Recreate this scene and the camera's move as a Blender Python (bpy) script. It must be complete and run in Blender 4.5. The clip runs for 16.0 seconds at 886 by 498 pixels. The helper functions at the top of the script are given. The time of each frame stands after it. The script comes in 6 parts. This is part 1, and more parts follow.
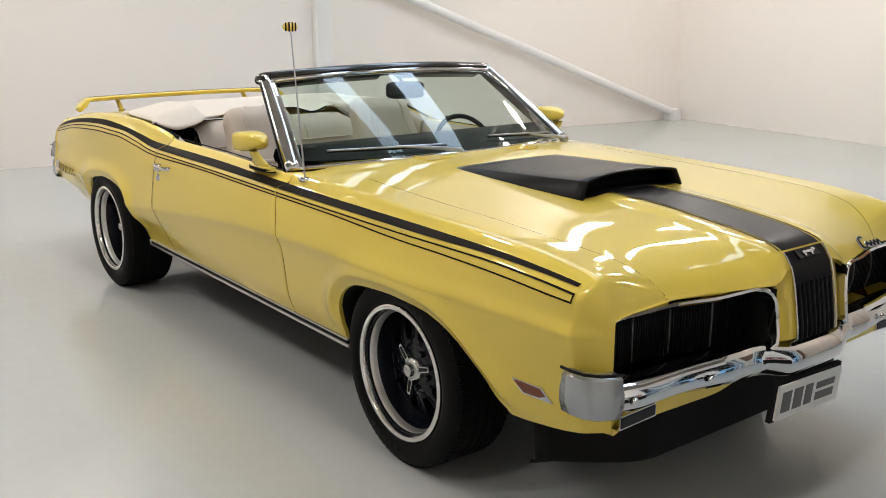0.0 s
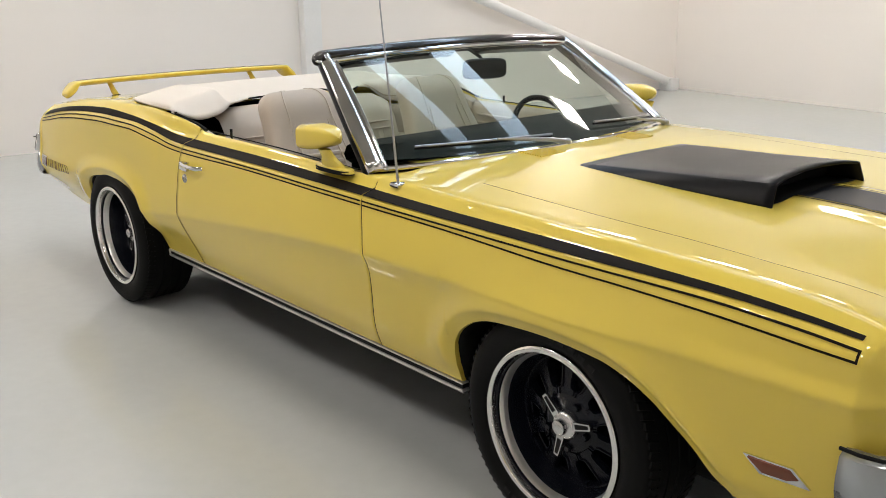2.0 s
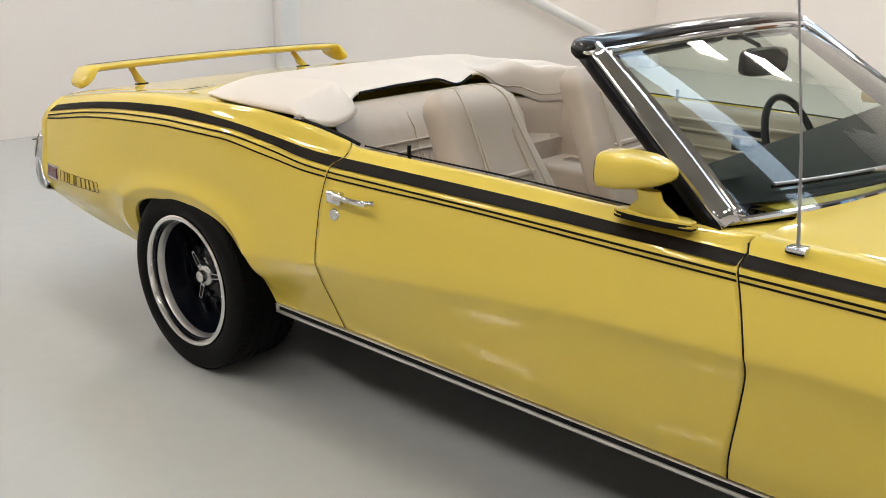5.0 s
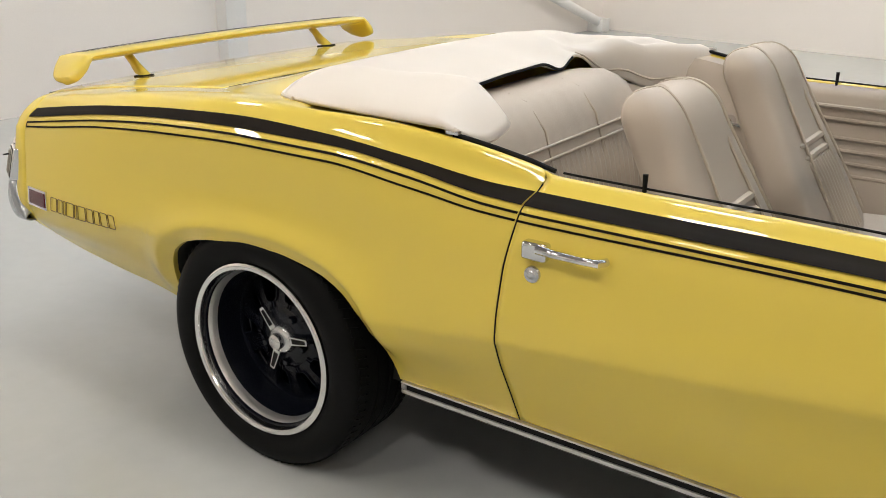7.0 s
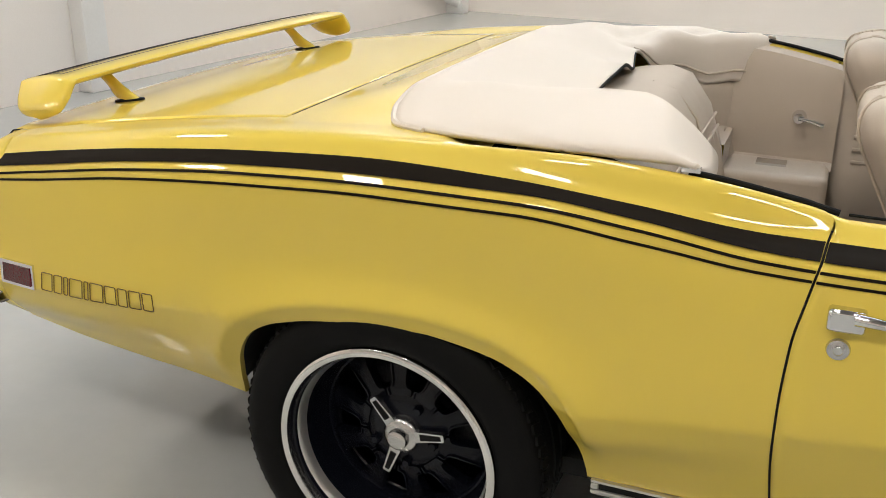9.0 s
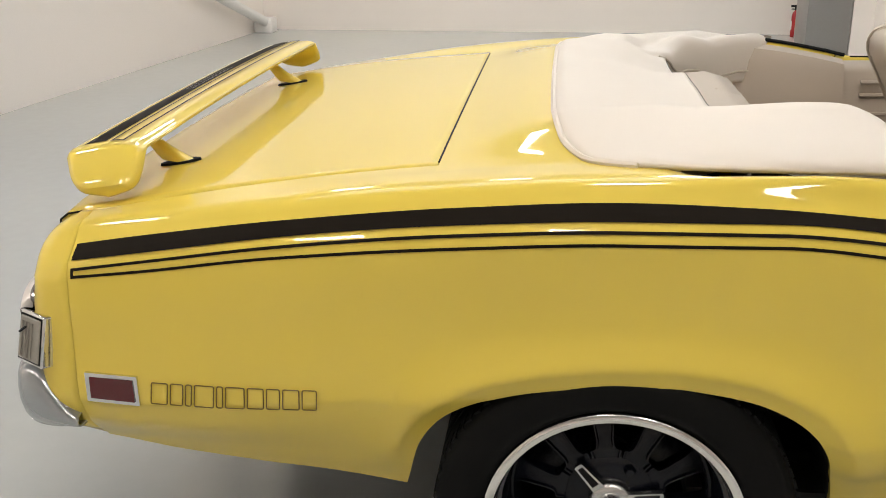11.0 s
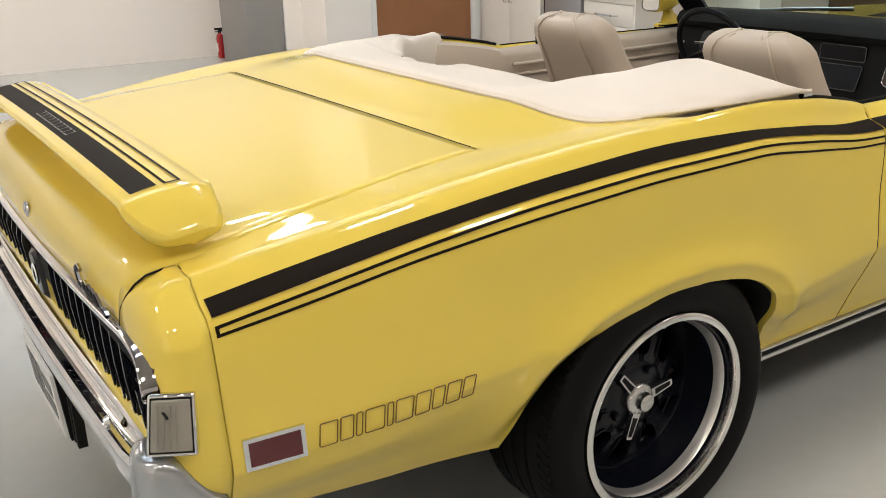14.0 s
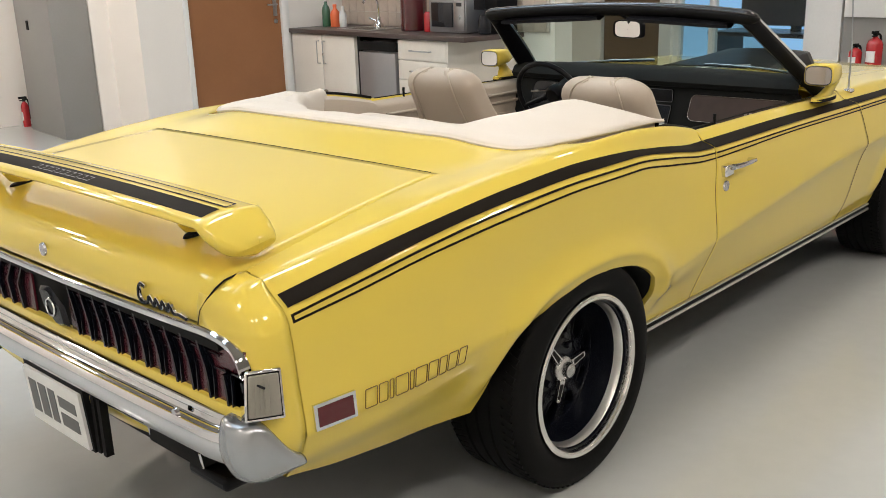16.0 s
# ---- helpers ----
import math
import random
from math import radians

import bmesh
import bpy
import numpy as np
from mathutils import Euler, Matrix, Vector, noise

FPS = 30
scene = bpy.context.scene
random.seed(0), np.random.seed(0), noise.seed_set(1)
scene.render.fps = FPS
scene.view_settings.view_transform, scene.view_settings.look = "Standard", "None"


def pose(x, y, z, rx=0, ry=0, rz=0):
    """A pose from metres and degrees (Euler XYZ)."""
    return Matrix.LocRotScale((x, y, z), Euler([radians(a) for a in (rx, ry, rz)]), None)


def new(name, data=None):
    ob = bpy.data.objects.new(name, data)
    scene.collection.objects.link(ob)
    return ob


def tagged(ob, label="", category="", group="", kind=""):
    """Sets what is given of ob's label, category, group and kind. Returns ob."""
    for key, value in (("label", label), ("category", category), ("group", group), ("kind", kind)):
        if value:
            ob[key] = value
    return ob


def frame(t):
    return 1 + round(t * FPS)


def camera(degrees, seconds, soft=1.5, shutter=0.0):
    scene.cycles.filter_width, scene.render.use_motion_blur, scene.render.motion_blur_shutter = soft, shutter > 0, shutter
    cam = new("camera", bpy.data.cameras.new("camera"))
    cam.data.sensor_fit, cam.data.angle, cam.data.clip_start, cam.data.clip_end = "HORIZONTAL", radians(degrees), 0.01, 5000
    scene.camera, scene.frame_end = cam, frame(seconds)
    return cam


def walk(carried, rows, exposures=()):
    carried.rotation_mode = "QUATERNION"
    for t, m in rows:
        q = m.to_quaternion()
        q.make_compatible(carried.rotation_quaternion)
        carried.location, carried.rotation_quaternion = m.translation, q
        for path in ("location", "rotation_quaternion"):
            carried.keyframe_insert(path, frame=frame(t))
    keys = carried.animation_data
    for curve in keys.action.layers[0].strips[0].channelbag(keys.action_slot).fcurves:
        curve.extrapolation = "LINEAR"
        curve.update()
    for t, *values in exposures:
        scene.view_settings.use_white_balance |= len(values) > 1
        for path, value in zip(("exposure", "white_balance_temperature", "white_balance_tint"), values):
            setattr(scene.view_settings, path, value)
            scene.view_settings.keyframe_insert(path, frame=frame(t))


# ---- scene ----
cam = camera(50.3, 16.0, soft=0.9)
PATH = [
    (0.0, 5.315, -2.570, 1.537, 75.75, 0.11, 52.70),
    (0.5, 5.113, -2.596, 1.531, 75.27, 0.28, 51.58),
    (1.0, 4.880, -2.599, 1.526, 74.82, 0.55, 50.66),
    (1.5, 4.634, -2.575, 1.512, 74.52, 0.59, 50.10),
    (2.0, 4.400, -2.575, 1.518, 73.94, 0.75, 49.35),
    (2.5, 4.132, -2.621, 1.511, 73.63, 0.30, 47.94),
    (3.0, 3.864, -2.626, 1.490, 73.46, 0.03, 46.94),
    (3.5, 3.606, -2.612, 1.484, 73.10, 0.03, 46.26),
    (4.0, 3.341, -2.625, 1.482, 72.75, -0.14, 45.07),
    (4.5, 3.069, -2.663, 1.479, 72.57, -0.56, 43.39),
    (5.0, 2.792, -2.645, 1.483, 72.08, -0.46, 42.10),
    (5.2, 2.683, -2.620, 1.494, 71.59, -0.12, 41.71),
    (7.3, 1.514, -2.457, 1.432, 69.72, -0.49, 33.24),
    (7.5, 1.418, -2.449, 1.429, 69.61, -0.37, 32.05),
    (8.0, 1.180, -2.423, 1.422, 69.22, -0.60, 28.88),
    (8.5, 0.961, -2.384, 1.415, 68.96, -0.68, 26.05),
    (9.0, 0.732, -2.377, 1.419, 68.84, -0.33, 22.51),
    (9.5, 0.516, -2.357, 1.419, 69.00, 0.48, 19.27),
    (9.7, 0.423, -2.348, 1.422, 68.94, 0.60, 17.85),
    (11.8, -0.500, -2.376, 1.431, 69.49, 0.87, -3.40),
    (12.0, -0.618, -2.362, 1.432, 69.43, 0.53, -6.63),
    (12.5, -0.842, -2.312, 1.430, 69.28, 0.76, -13.69),
    (13.0, -1.018, -2.281, 1.422, 69.54, 1.39, -19.64),
    (13.5, -1.229, -2.240, 1.404, 70.05, 1.73, -27.01),
    (14.0, -1.425, -2.206, 1.413, 70.21, 1.60, -33.51),
    (14.5, -1.587, -2.209, 1.414, 71.34, 2.10, -38.60),
    (15.0, -1.736, -2.258, 1.431, 72.40, 2.70, -42.26),
    (15.5, -1.904, -2.295, 1.445, 73.07, 2.60, -45.22),
    (16.0, -2.068, -2.298, 1.458, 73.37, 1.73, -47.37),
]
walk(cam, [(t, pose(x, y, z, rx, ry, rz)) for t, x, y, z, rx, ry, rz in PATH],
     exposures=((0, 0.12, 6350, 11), (4.5, 0.12, 6400, 11), (9, 0.08, 6550, 11), (12, -0.02, 6650, 12), (14, 0.09, 6650, 12), (16, 0.14, 6600, 11)))

# ---- world and light ----
world = bpy.data.worlds.new("world")
scene.world = world
world.use_nodes = True
world.node_tree.nodes["Background"].inputs[0].default_value = (0.75, 0.85, 1.0, 1)
world.node_tree.nodes["Background"].inputs[1].default_value = 0.3
scene.view_settings.exposure = 0.0


# ---- materials ----
def mat(name, colour, rough=0.5, metal=0.0, vary=0.06, scale=6.0, bump=0.0, bscale=60.0, coat=0.0, fine=0.04,
        spec=0.5, emit=0.0, trans=0.0, ior=1.45, rvary=0.08):
    m = bpy.data.materials.new(name)
    m.use_nodes = True
    nt = m.node_tree
    b = nt.nodes["Principled BSDF"]
    tex = nt.nodes.new("ShaderNodeTexCoord")
    n1 = nt.nodes.new("ShaderNodeTexNoise")
    n1.inputs["Scale"].default_value, n1.inputs["Detail"].default_value = scale, 5
    n2 = nt.nodes.new("ShaderNodeTexNoise")
    n2.inputs["Scale"].default_value, n2.inputs["Detail"].default_value = bscale, 3
    nt.links.new(tex.outputs["Object"], n1.inputs["Vector"])
    nt.links.new(tex.outputs["Object"], n2.inputs["Vector"])
    mix = nt.nodes.new("ShaderNodeMath")
    mix.operation = "MULTIPLY_ADD"
    nt.links.new(n1.outputs[0], mix.inputs[0])
    mix.inputs[1].default_value, mix.inputs[2].default_value = 2 * vary, 1 - vary
    mix2 = nt.nodes.new("ShaderNodeMath")
    mix2.operation = "MULTIPLY_ADD"
    nt.links.new(n2.outputs[0], mix2.inputs[0])
    mix2.inputs[1].default_value, mix2.inputs[2].default_value = 2 * fine, -fine
    add = nt.nodes.new("ShaderNodeMath")
    nt.links.new(mix.outputs[0], add.inputs[0])
    nt.links.new(mix2.outputs[0], add.inputs[1])
    hsv = nt.nodes.new("ShaderNodeHueSaturation")
    hsv.inputs["Color"].default_value = (*colour, 1)
    nt.links.new(add.outputs[0], hsv.inputs["Value"])
    nt.links.new(hsv.outputs[0], b.inputs["Base Color"])
    ro = nt.nodes.new("ShaderNodeMath")
    ro.operation = "MULTIPLY_ADD"
    nt.links.new(n1.outputs[0], ro.inputs[0])
    ro.inputs[1].default_value, ro.inputs[2].default_value = rvary * 2 * rough, rough * (1 - rvary)
    nt.links.new(ro.outputs[0], b.inputs["Roughness"])
    b.inputs["Metallic"].default_value = metal
    b.inputs["Coat Weight"].default_value, b.inputs["Coat Roughness"].default_value = coat, 0.03
    b.inputs["Specular IOR Level"].default_value = spec
    b.inputs["Transmission Weight"].default_value, b.inputs["IOR"].default_value = trans, ior
    if emit:
        b.inputs["Emission Color"].default_value = (*colour, 1)
        b.inputs["Emission Strength"].default_value = emit
    if bump:
        bp = nt.nodes.new("ShaderNodeBump")
        bp.inputs["Strength"].default_value, bp.inputs["Distance"].default_value = bump, 0.002
        nt.links.new(n2.outputs[0], bp.inputs["Height"])
        nt.links.new(bp.outputs[0], b.inputs["Normal"])
    return m


PAINT = mat("yellow_paint", (0.750, 0.574, 0.086), 0.5, vary=0.02, scale=2, coat=1.0, fine=0.01, bscale=400, spec=0.2)
BLACKSTRIPE = mat("black_decal", (0.013, 0.0100, 0.0075), 0.55, vary=0.1, bscale=200, spec=0.05)
SATIN = mat("satin_black", (0.007, 0.007, 0.0085), 0.32, vary=0.1, bump=0.05, bscale=900, spec=0.14)
CHROME = mat("chrome", (0.72, 0.72, 0.73), 0.05, 1.0, vary=0.03, scale=9, fine=0.01)
DULLCHROME = mat("brushed_aluminium", (0.62, 0.62, 0.62), 0.26, 1.0, vary=0.05, bscale=300)
URETHANE = mat("silver_bumper_end", (0.42, 0.44, 0.46), 0.2, 0.7, vary=0.05)
RUBBER = mat("tyre_rubber", (0.0055, 0.0055, 0.0055), 0.6, spec=0.12, vary=0.2, scale=14, bump=0.2, bscale=500)
BLACKGLOSS = mat("gloss_black", (0.004, 0.005, 0.009), 0.24, vary=0.15, bscale=200, spec=0.34)
SIDEWALL = mat("sidewall_grey", (0.008, 0.008, 0.008), 0.6, spec=0.2)
HEADER = mat("gloss_black_vinyl", (0.014, 0.012, 0.013), 0.2, vary=0.1, bscale=200, spec=0.6, coat=0.4)
BLACKMATT = mat("matt_black", (0.006, 0.006, 0.006), 0.7, vary=0.2, spec=0.2)
VINYL = mat("cream_vinyl", (0.475, 0.405, 0.33), 0.42, vary=0.05, scale=5, bump=0.25, bscale=700)
BOOTVINYL = mat("boot_vinyl", (0.72, 0.65, 0.57), 0.5, vary=0.05, scale=4, bump=0.3, bscale=800)
PIPING = mat("seam_piping", (0.50, 0.43, 0.34), 0.45)
DASH = mat("dash_black", (0.010, 0.011, 0.011), 0.65, spec=0.2, vary=0.15, bump=0.2, bscale=600)
WOODDASH = mat("dark_wood_trim", (0.05, 0.03, 0.024), 0.4, vary=0.3, scale=20)
REDLENS = mat("red_lens", (0.085, 0.004, 0.008), 0.12, vary=0.1, bscale=250, bump=0.3, coat=0.5)
AMBERLENS = mat("amber_lens", (0.17, 0.050, 0.024), 0.15, vary=0.1, bscale=250, bump=0.3)
CLEARLENS = mat("clear_lens", (0.26, 0.245, 0.21), 0.12, vary=0.15, bscale=250, bump=0.3, coat=0.6)
WHITEPLATE = mat("white_plate", (0.78, 0.78, 0.76), 0.35)
INKGOLD = mat("brown_outline", (0.16, 0.10, 0.012), 0.4)
GUNMETAL = mat("dark_grey_logo", (0.12, 0.12, 0.12), 0.4)
WALLPAINT = mat("white_wall_paint", (0.85, 0.80, 0.75), 0.6, vary=0.03, scale=0.8, bump=0.06, bscale=120)
TRIMWHITE = mat("white_gloss_paint", (0.80, 0.79, 0.77), 0.35, vary=0.03)
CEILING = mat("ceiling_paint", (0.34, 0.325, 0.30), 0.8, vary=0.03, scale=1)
GREYPANEL = mat("grey_steel_panel", (0.27, 0.26, 0.25), 0.4, vary=0.05, scale=2)
DOORWOOD = mat("orange_veneer", (0.30, 0.13, 0.055), 0.4, vary=0.12, scale=3, bscale=40)
BROWN = mat("brown_panel", (0.16, 0.10, 0.06), 0.5, vary=0.08)
CABINET = mat("cream_cabinet", (0.70, 0.66, 0.60), 0.35, vary=0.03)
WORKTOP = mat("dark_worktop", (0.07, 0.05, 0.045), 0.35, vary=0.2, scale=20)
STEEL = mat("stainless_steel", (0.45, 0.46, 0.48), 0.28, 1.0, vary=0.05)
FRIDGE = mat("fridge_silver", (0.33, 0.33, 0.34), 0.35, 0.6, vary=0.04)
TILE = mat("beige_tile", (0.48, 0.40, 0.33), 0.3, vary=0.2, scale=8)
GROUT = mat("grout", (0.55, 0.50, 0.45), 0.8)
POLISHED = mat("polished_aluminium", (0.80, 0.79, 0.78), 0.17, 1.0, vary=0.04, bscale=300)
MACHINED = mat("machined_aluminium", (0.66, 0.65, 0.64), 0.3, 0.85, vary=0.05, bscale=300)
REDPAINT = mat("red_enamel", (0.42, 0.02, 0.025), 0.25, coat=0.4)
REDGLASS = mat("dark_red_glass", (0.07, 0.006, 0.010), 0.06, coat=0.8)
ORANGEP = mat("orange_plastic", (0.75, 0.16, 0.06), 0.3)
GREENGL = mat("green_bottle", (0.05, 0.14, 0.08), 0.15, coat=0.5)
SCREENDK = mat("dark_glass", (0.015, 0.016, 0.02), 0.08)
LAMPGLOW = mat("lamp_diffuser", (1.0, 0.94, 0.86), 0.5, emit=44)
STRIPGLOW = mat("cool_strip_diffuser", (0.66, 0.83, 1.0), 0.5, emit=5.6)
TAILRED = mat("dark_tail_red", (0.075, 0.012, 0.020), 0.24, vary=0.2, bscale=250, bump=0.3, coat=0.4)
# the office's blue light is put into this colour as emission
OFFICEGLOW = mat("office_glow_backdrop", (0.20, 0.36, 0.56), 0.5, emit=1.3, vary=0.7, scale=1.4)
CARPET = mat("black_carpet", (0.02, 0.02, 0.02), 0.95, bump=0.5, bscale=500)
MIRROR = mat("mirror_glass", (0.85, 0.85, 0.85), 0.02, 1.0, vary=0.0, fine=0.0)


def glass_mat(name, colour, mixf):
    m = bpy.data.materials.new(name)
    m.use_nodes = True
    nt = m.node_tree
    out = nt.nodes["Material Output"]
    nt.nodes.remove(nt.nodes["Principled BSDF"])
    tr = nt.nodes.new("ShaderNodeBsdfTransparent")
    tr.inputs[0].default_value = (*colour, 1)
    gl = nt.nodes.new("ShaderNodeBsdfGlossy")
    gl.inputs["Roughness"].default_value = 0.01
    lw = nt.nodes.new("ShaderNodeLayerWeight")
    lw.inputs[0].default_value = 0.5
    pw = nt.nodes.new("ShaderNodeMath")
    pw.operation = "POWER"
    nt.links.new(lw.outputs["Facing"], pw.inputs[0])
    pw.inputs[1].default_value = 4.0
    fr = nt.nodes.new("ShaderNodeMath")
    fr.operation = "MULTIPLY_ADD"
    nt.links.new(pw.outputs[0], fr.inputs[0])
    fr.inputs[1].default_value, fr.inputs[2].default_value = 0.9, mixf
    mx = nt.nodes.new("ShaderNodeMixShader")
    nt.links.new(fr.outputs[0], mx.inputs[0])
    nt.links.new(tr.outputs[0], mx.inputs[1])
    nt.links.new(gl.outputs[0], mx.inputs[2])
    nt.links.new(mx.outputs[0], out.inputs[0])
    return m


GLASS = glass_mat("windscreen_glass", (0.70, 0.80, 0.74), 0.035)
CLEARGLASS = glass_mat("office_glass", (0.9, 0.95, 0.95), 0.05)


def floor_mat():
    m = mat("grey_epoxy", (0.465, 0.482, 0.474), 0.085, vary=0.05, scale=0.9, bump=0.025, bscale=14, coat=0.0, rvary=0.3)
    return m


FLOORM = floor_mat()


# ---- builders ----
def pchip(pts):
    xs = np.array([p[0] for p in pts], float)
    ys = np.array([p[1] for p in pts], float)
    h, d = np.diff(xs), np.diff(ys) / np.diff(xs)
    m = np.zeros(len(xs))
    m[0], m[-1] = d[0], d[-1]
    for i in range(1, len(xs) - 1):
        if d[i - 1] * d[i] > 0:
            w1, w2 = 2 * h[i] + h[i - 1], h[i] + 2 * h[i - 1]
            m[i] = (w1 + w2) / (w1 / d[i - 1] + w2 / d[i])

    def f(x):
        x = min(max(float(x), xs[0]), xs[-1])
        i = min(int(np.searchsorted(xs, x, side="right")) - 1, len(xs) - 2)
        t = (x - xs[i]) / h[i]
        return float((1 + 2 * t) * (1 - t) ** 2 * ys[i] + t * (1 - t) ** 2 * h[i] * m[i]
                     + t * t * (3 - 2 * t) * ys[i + 1] + t * t * (t - 1) * h[i] * m[i + 1])
    return f


def ss(t):
    t = min(max(t, 0.0), 1.0)
    return t * t * (3 - 2 * t)


def mesh_object(name, verts, faces, material, parent=None, label="", smooth=True, angle=40):
    me = bpy.data.meshes.new(name)
    me.from_pydata([tuple(v) for v in verts], [], [tuple(f) for f in faces])
    bm = bmesh.new()
    bm.from_mesh(me)
    return part(name, bm, material, parent, label, smooth, angle, me)


def part(name, bm, material, parent=None, label="", smooth=True, angle=40, me=None):
    """One mesh object under its thing (or at top level)."""
    me = me or bpy.data.meshes.new(name)
    bmesh.ops.remove_doubles(bm, verts=bm.verts, dist=1e-5)
    bm.normal_update()
    if smooth:
        for f in bm.faces:
            f.smooth = True
        for e in bm.edges:
            if len(e.link_faces) == 2 and e.calc_face_angle(0) > radians(angle):
                e.smooth = False
    bm.to_mesh(me)
    bm.free()
    me.materials.append(material)
    ob = new(name, me)
    if parent is not None:
        ob.parent = parent
    if label:
        ob["label"] = label
    return ob


def grid(P, flip=False, close_u=False, close_v=False):
    """Vertices and quads of a grid of points P[u][v]."""
    nu, nv = len(P), len(P[0])
    vs = [tuple(p) for row in P for p in row]
    fs = []
    for i in range(nu if close_u else nu - 1):
        for j in range(nv if close_v else nv - 1):
            a, b = i * nv + j, i * nv + (j + 1) % nv
            c, d = ((i + 1) % nu) * nv + (j + 1) % nv, ((i + 1) % nu) * nv + j
            fs.append((a, d, c, b) if flip else (a, b, c, d))
    return vs, fs


def mirror_y(vf):
    vs, fs = vf
    return [(x, -y, z) for x, y, z in vs], [tuple(reversed(f)) for f in fs]


def solid(ob, t, offset=-1.0):
    m = ob.modifiers.new("thickness", "SOLIDIFY")
    m.thickness, m.offset = t, offset
    return ob


def bev(ob, w, n=2):
    m = ob.modifiers.new("edge", "BEVEL")
    m.width, m.segments, m.limit_method, m.angle_limit = w, n, "ANGLE", radians(35)
    return ob


def boxbm(x0, x1, y0, y1, z0, z1, bm=None):
    bm = bm or bmesh.new()
    r = bmesh.ops.create_cube(bm, size=1)
    for v in r["verts"]:
        v.co = Vector(((x0 + x1) / 2 + v.co.x * (x1 - x0), (y0 + y1) / 2 + v.co.y * (y1 - y0), (z0 + z1) / 2 + v.co.z * (z1 - z0)))
    return bm


def box(name, x0, x1, y0, y1, z0, z1, material, parent=None, label="", bevel=0.0, m=None):
    bm = boxbm(x0, x1, y0, y1, z0, z1)
    if m is not None:
        bmesh.ops.transform(bm, matrix=m, verts=bm.verts)
    if bevel:
        bmesh.ops.bevel(bm, geom=bm.edges[:], offset=bevel, segments=2, affect="EDGES", profile=0.5)
    return part(name, bm, material, parent, label)


def tube(path, r, n=8, cap=True, closed=False):
    """A tube along points; r a number or a list."""
    pts = [Vector(p) for p in path]
    rs = r if isinstance(r, (list, tuple)) else [r] * len(pts)
    P = []
    up = None
    for i, p in enumerate(pts):
        a = pts[i - 1] if i or closed else p
        b = pts[(i + 1) % len(pts)] if i < len(pts) - 1 or closed else p
        d = (b - a).normalized()
        if up is None:
            up = d.orthogonal().normalized()
        up = (up - d * up.dot(d)).normalized()
        s = d.cross(up)
        P.append([p + (up * math.cos(k * math.tau / n) + s * math.sin(k * math.tau / n)) * rs[i] for k in range(n)])
    vs, fs = grid(P, flip=True, close_u=closed, close_v=True)
    if cap and not closed:
        fs.append(tuple(range(n)))
        fs.append(tuple(reversed(range((len(pts) - 1) * n, len(pts) * n))))
    return vs, fs


def join(*vfs):
    vs, fs = [], []
    for v, f in vfs:
        o = len(vs)
        vs += list(v)
        fs += [tuple(i + o for i in q) for q in f]
    return vs, fs


def moved(vf, m):
    return [tuple(m @ Vector(v)) for v in vf[0]], vf[1]


def lathe(profile, n=48, axis="y"):
    """Revolve (radius, height) pairs about an axis through the origin."""
    P = []
    for k in range(n):
        a = k * math.tau / n
        row = []
        for r, h in profile:
            c, s = r * math.cos(a), r * math.sin(a)
            row.append((c, h, s) if axis == "y" else ((c, s, h) if axis == "z" else (h, c, s)))
        P.append(row)
    return grid(P, close_u=True)


def flatbox(x0, x1, y0, y1, z0, z1):
    """Box as vertices and faces."""
    v = [(x, y, z) for x in (x0, x1) for y in (y0, y1) for z in (z0, z1)]
    return v, [(0, 1, 3, 2), (4, 6, 7, 5), (0, 4, 5, 1), (2, 3, 7, 6), (0, 2, 6, 4), (1, 5, 7, 3)]


def smooth_path(pts, n=8, closed=False):
    """Catmull-Rom through points."""
    P = [Vector(p) for p in pts]
    out = []
    N = len(P)
    for i in range(N if closed else N - 1):
        a, b = P[(i - 1) % N] if (closed or i) else P[0], P[i]
        c = P[(i + 1) % N]
        d = P[(i + 2) % N] if (closed or i + 2 < N) else P[-1]
        for k in range(n):
            t = k / n
            out.append(0.5 * ((2 * b) + (c - a) * t + (2 * a - 5 * b + 4 * c - d) * t * t + (3 * b - a - 3 * c + d) * t ** 3))
    if not closed:
        out.append(P[-1])
    return out


def empty(name, label, category, group="", at=(0, 0, 0)):
    e = new(name)
    e.location = at
    e.empty_display_size = 0.1
    return tagged(e, label, category, group)


# ---- room: u runs along the long white wall, v away from it ----
ROOM = Matrix.Translation((-3.55, 8.46, 0)) @ Matrix.Rotation(radians(-7.63), 4, "Z") @ Matrix.Diagonal((1, -1, 1, 1))


def rbox(name, u0, u1, v0, v1, z0, z1, material, parent=None, label="", bevel=0.0):
    """A box in room coordinates."""
    bm = boxbm(u0, u1, v0, v1, z0, z1)
    bmesh.ops.transform(bm, matrix=ROOM, verts=bm.verts)
    bmesh.ops.recalc_face_normals(bm, faces=bm.faces)
    if bevel:
        bmesh.ops.bevel(bm, geom=bm.edges[:], offset=bevel, segments=2, affect="EDGES", profile=0.5)
    return part(name, bm, material, parent, label)


def structure(ob, label):
    return tagged(ob, label, kind="structure")


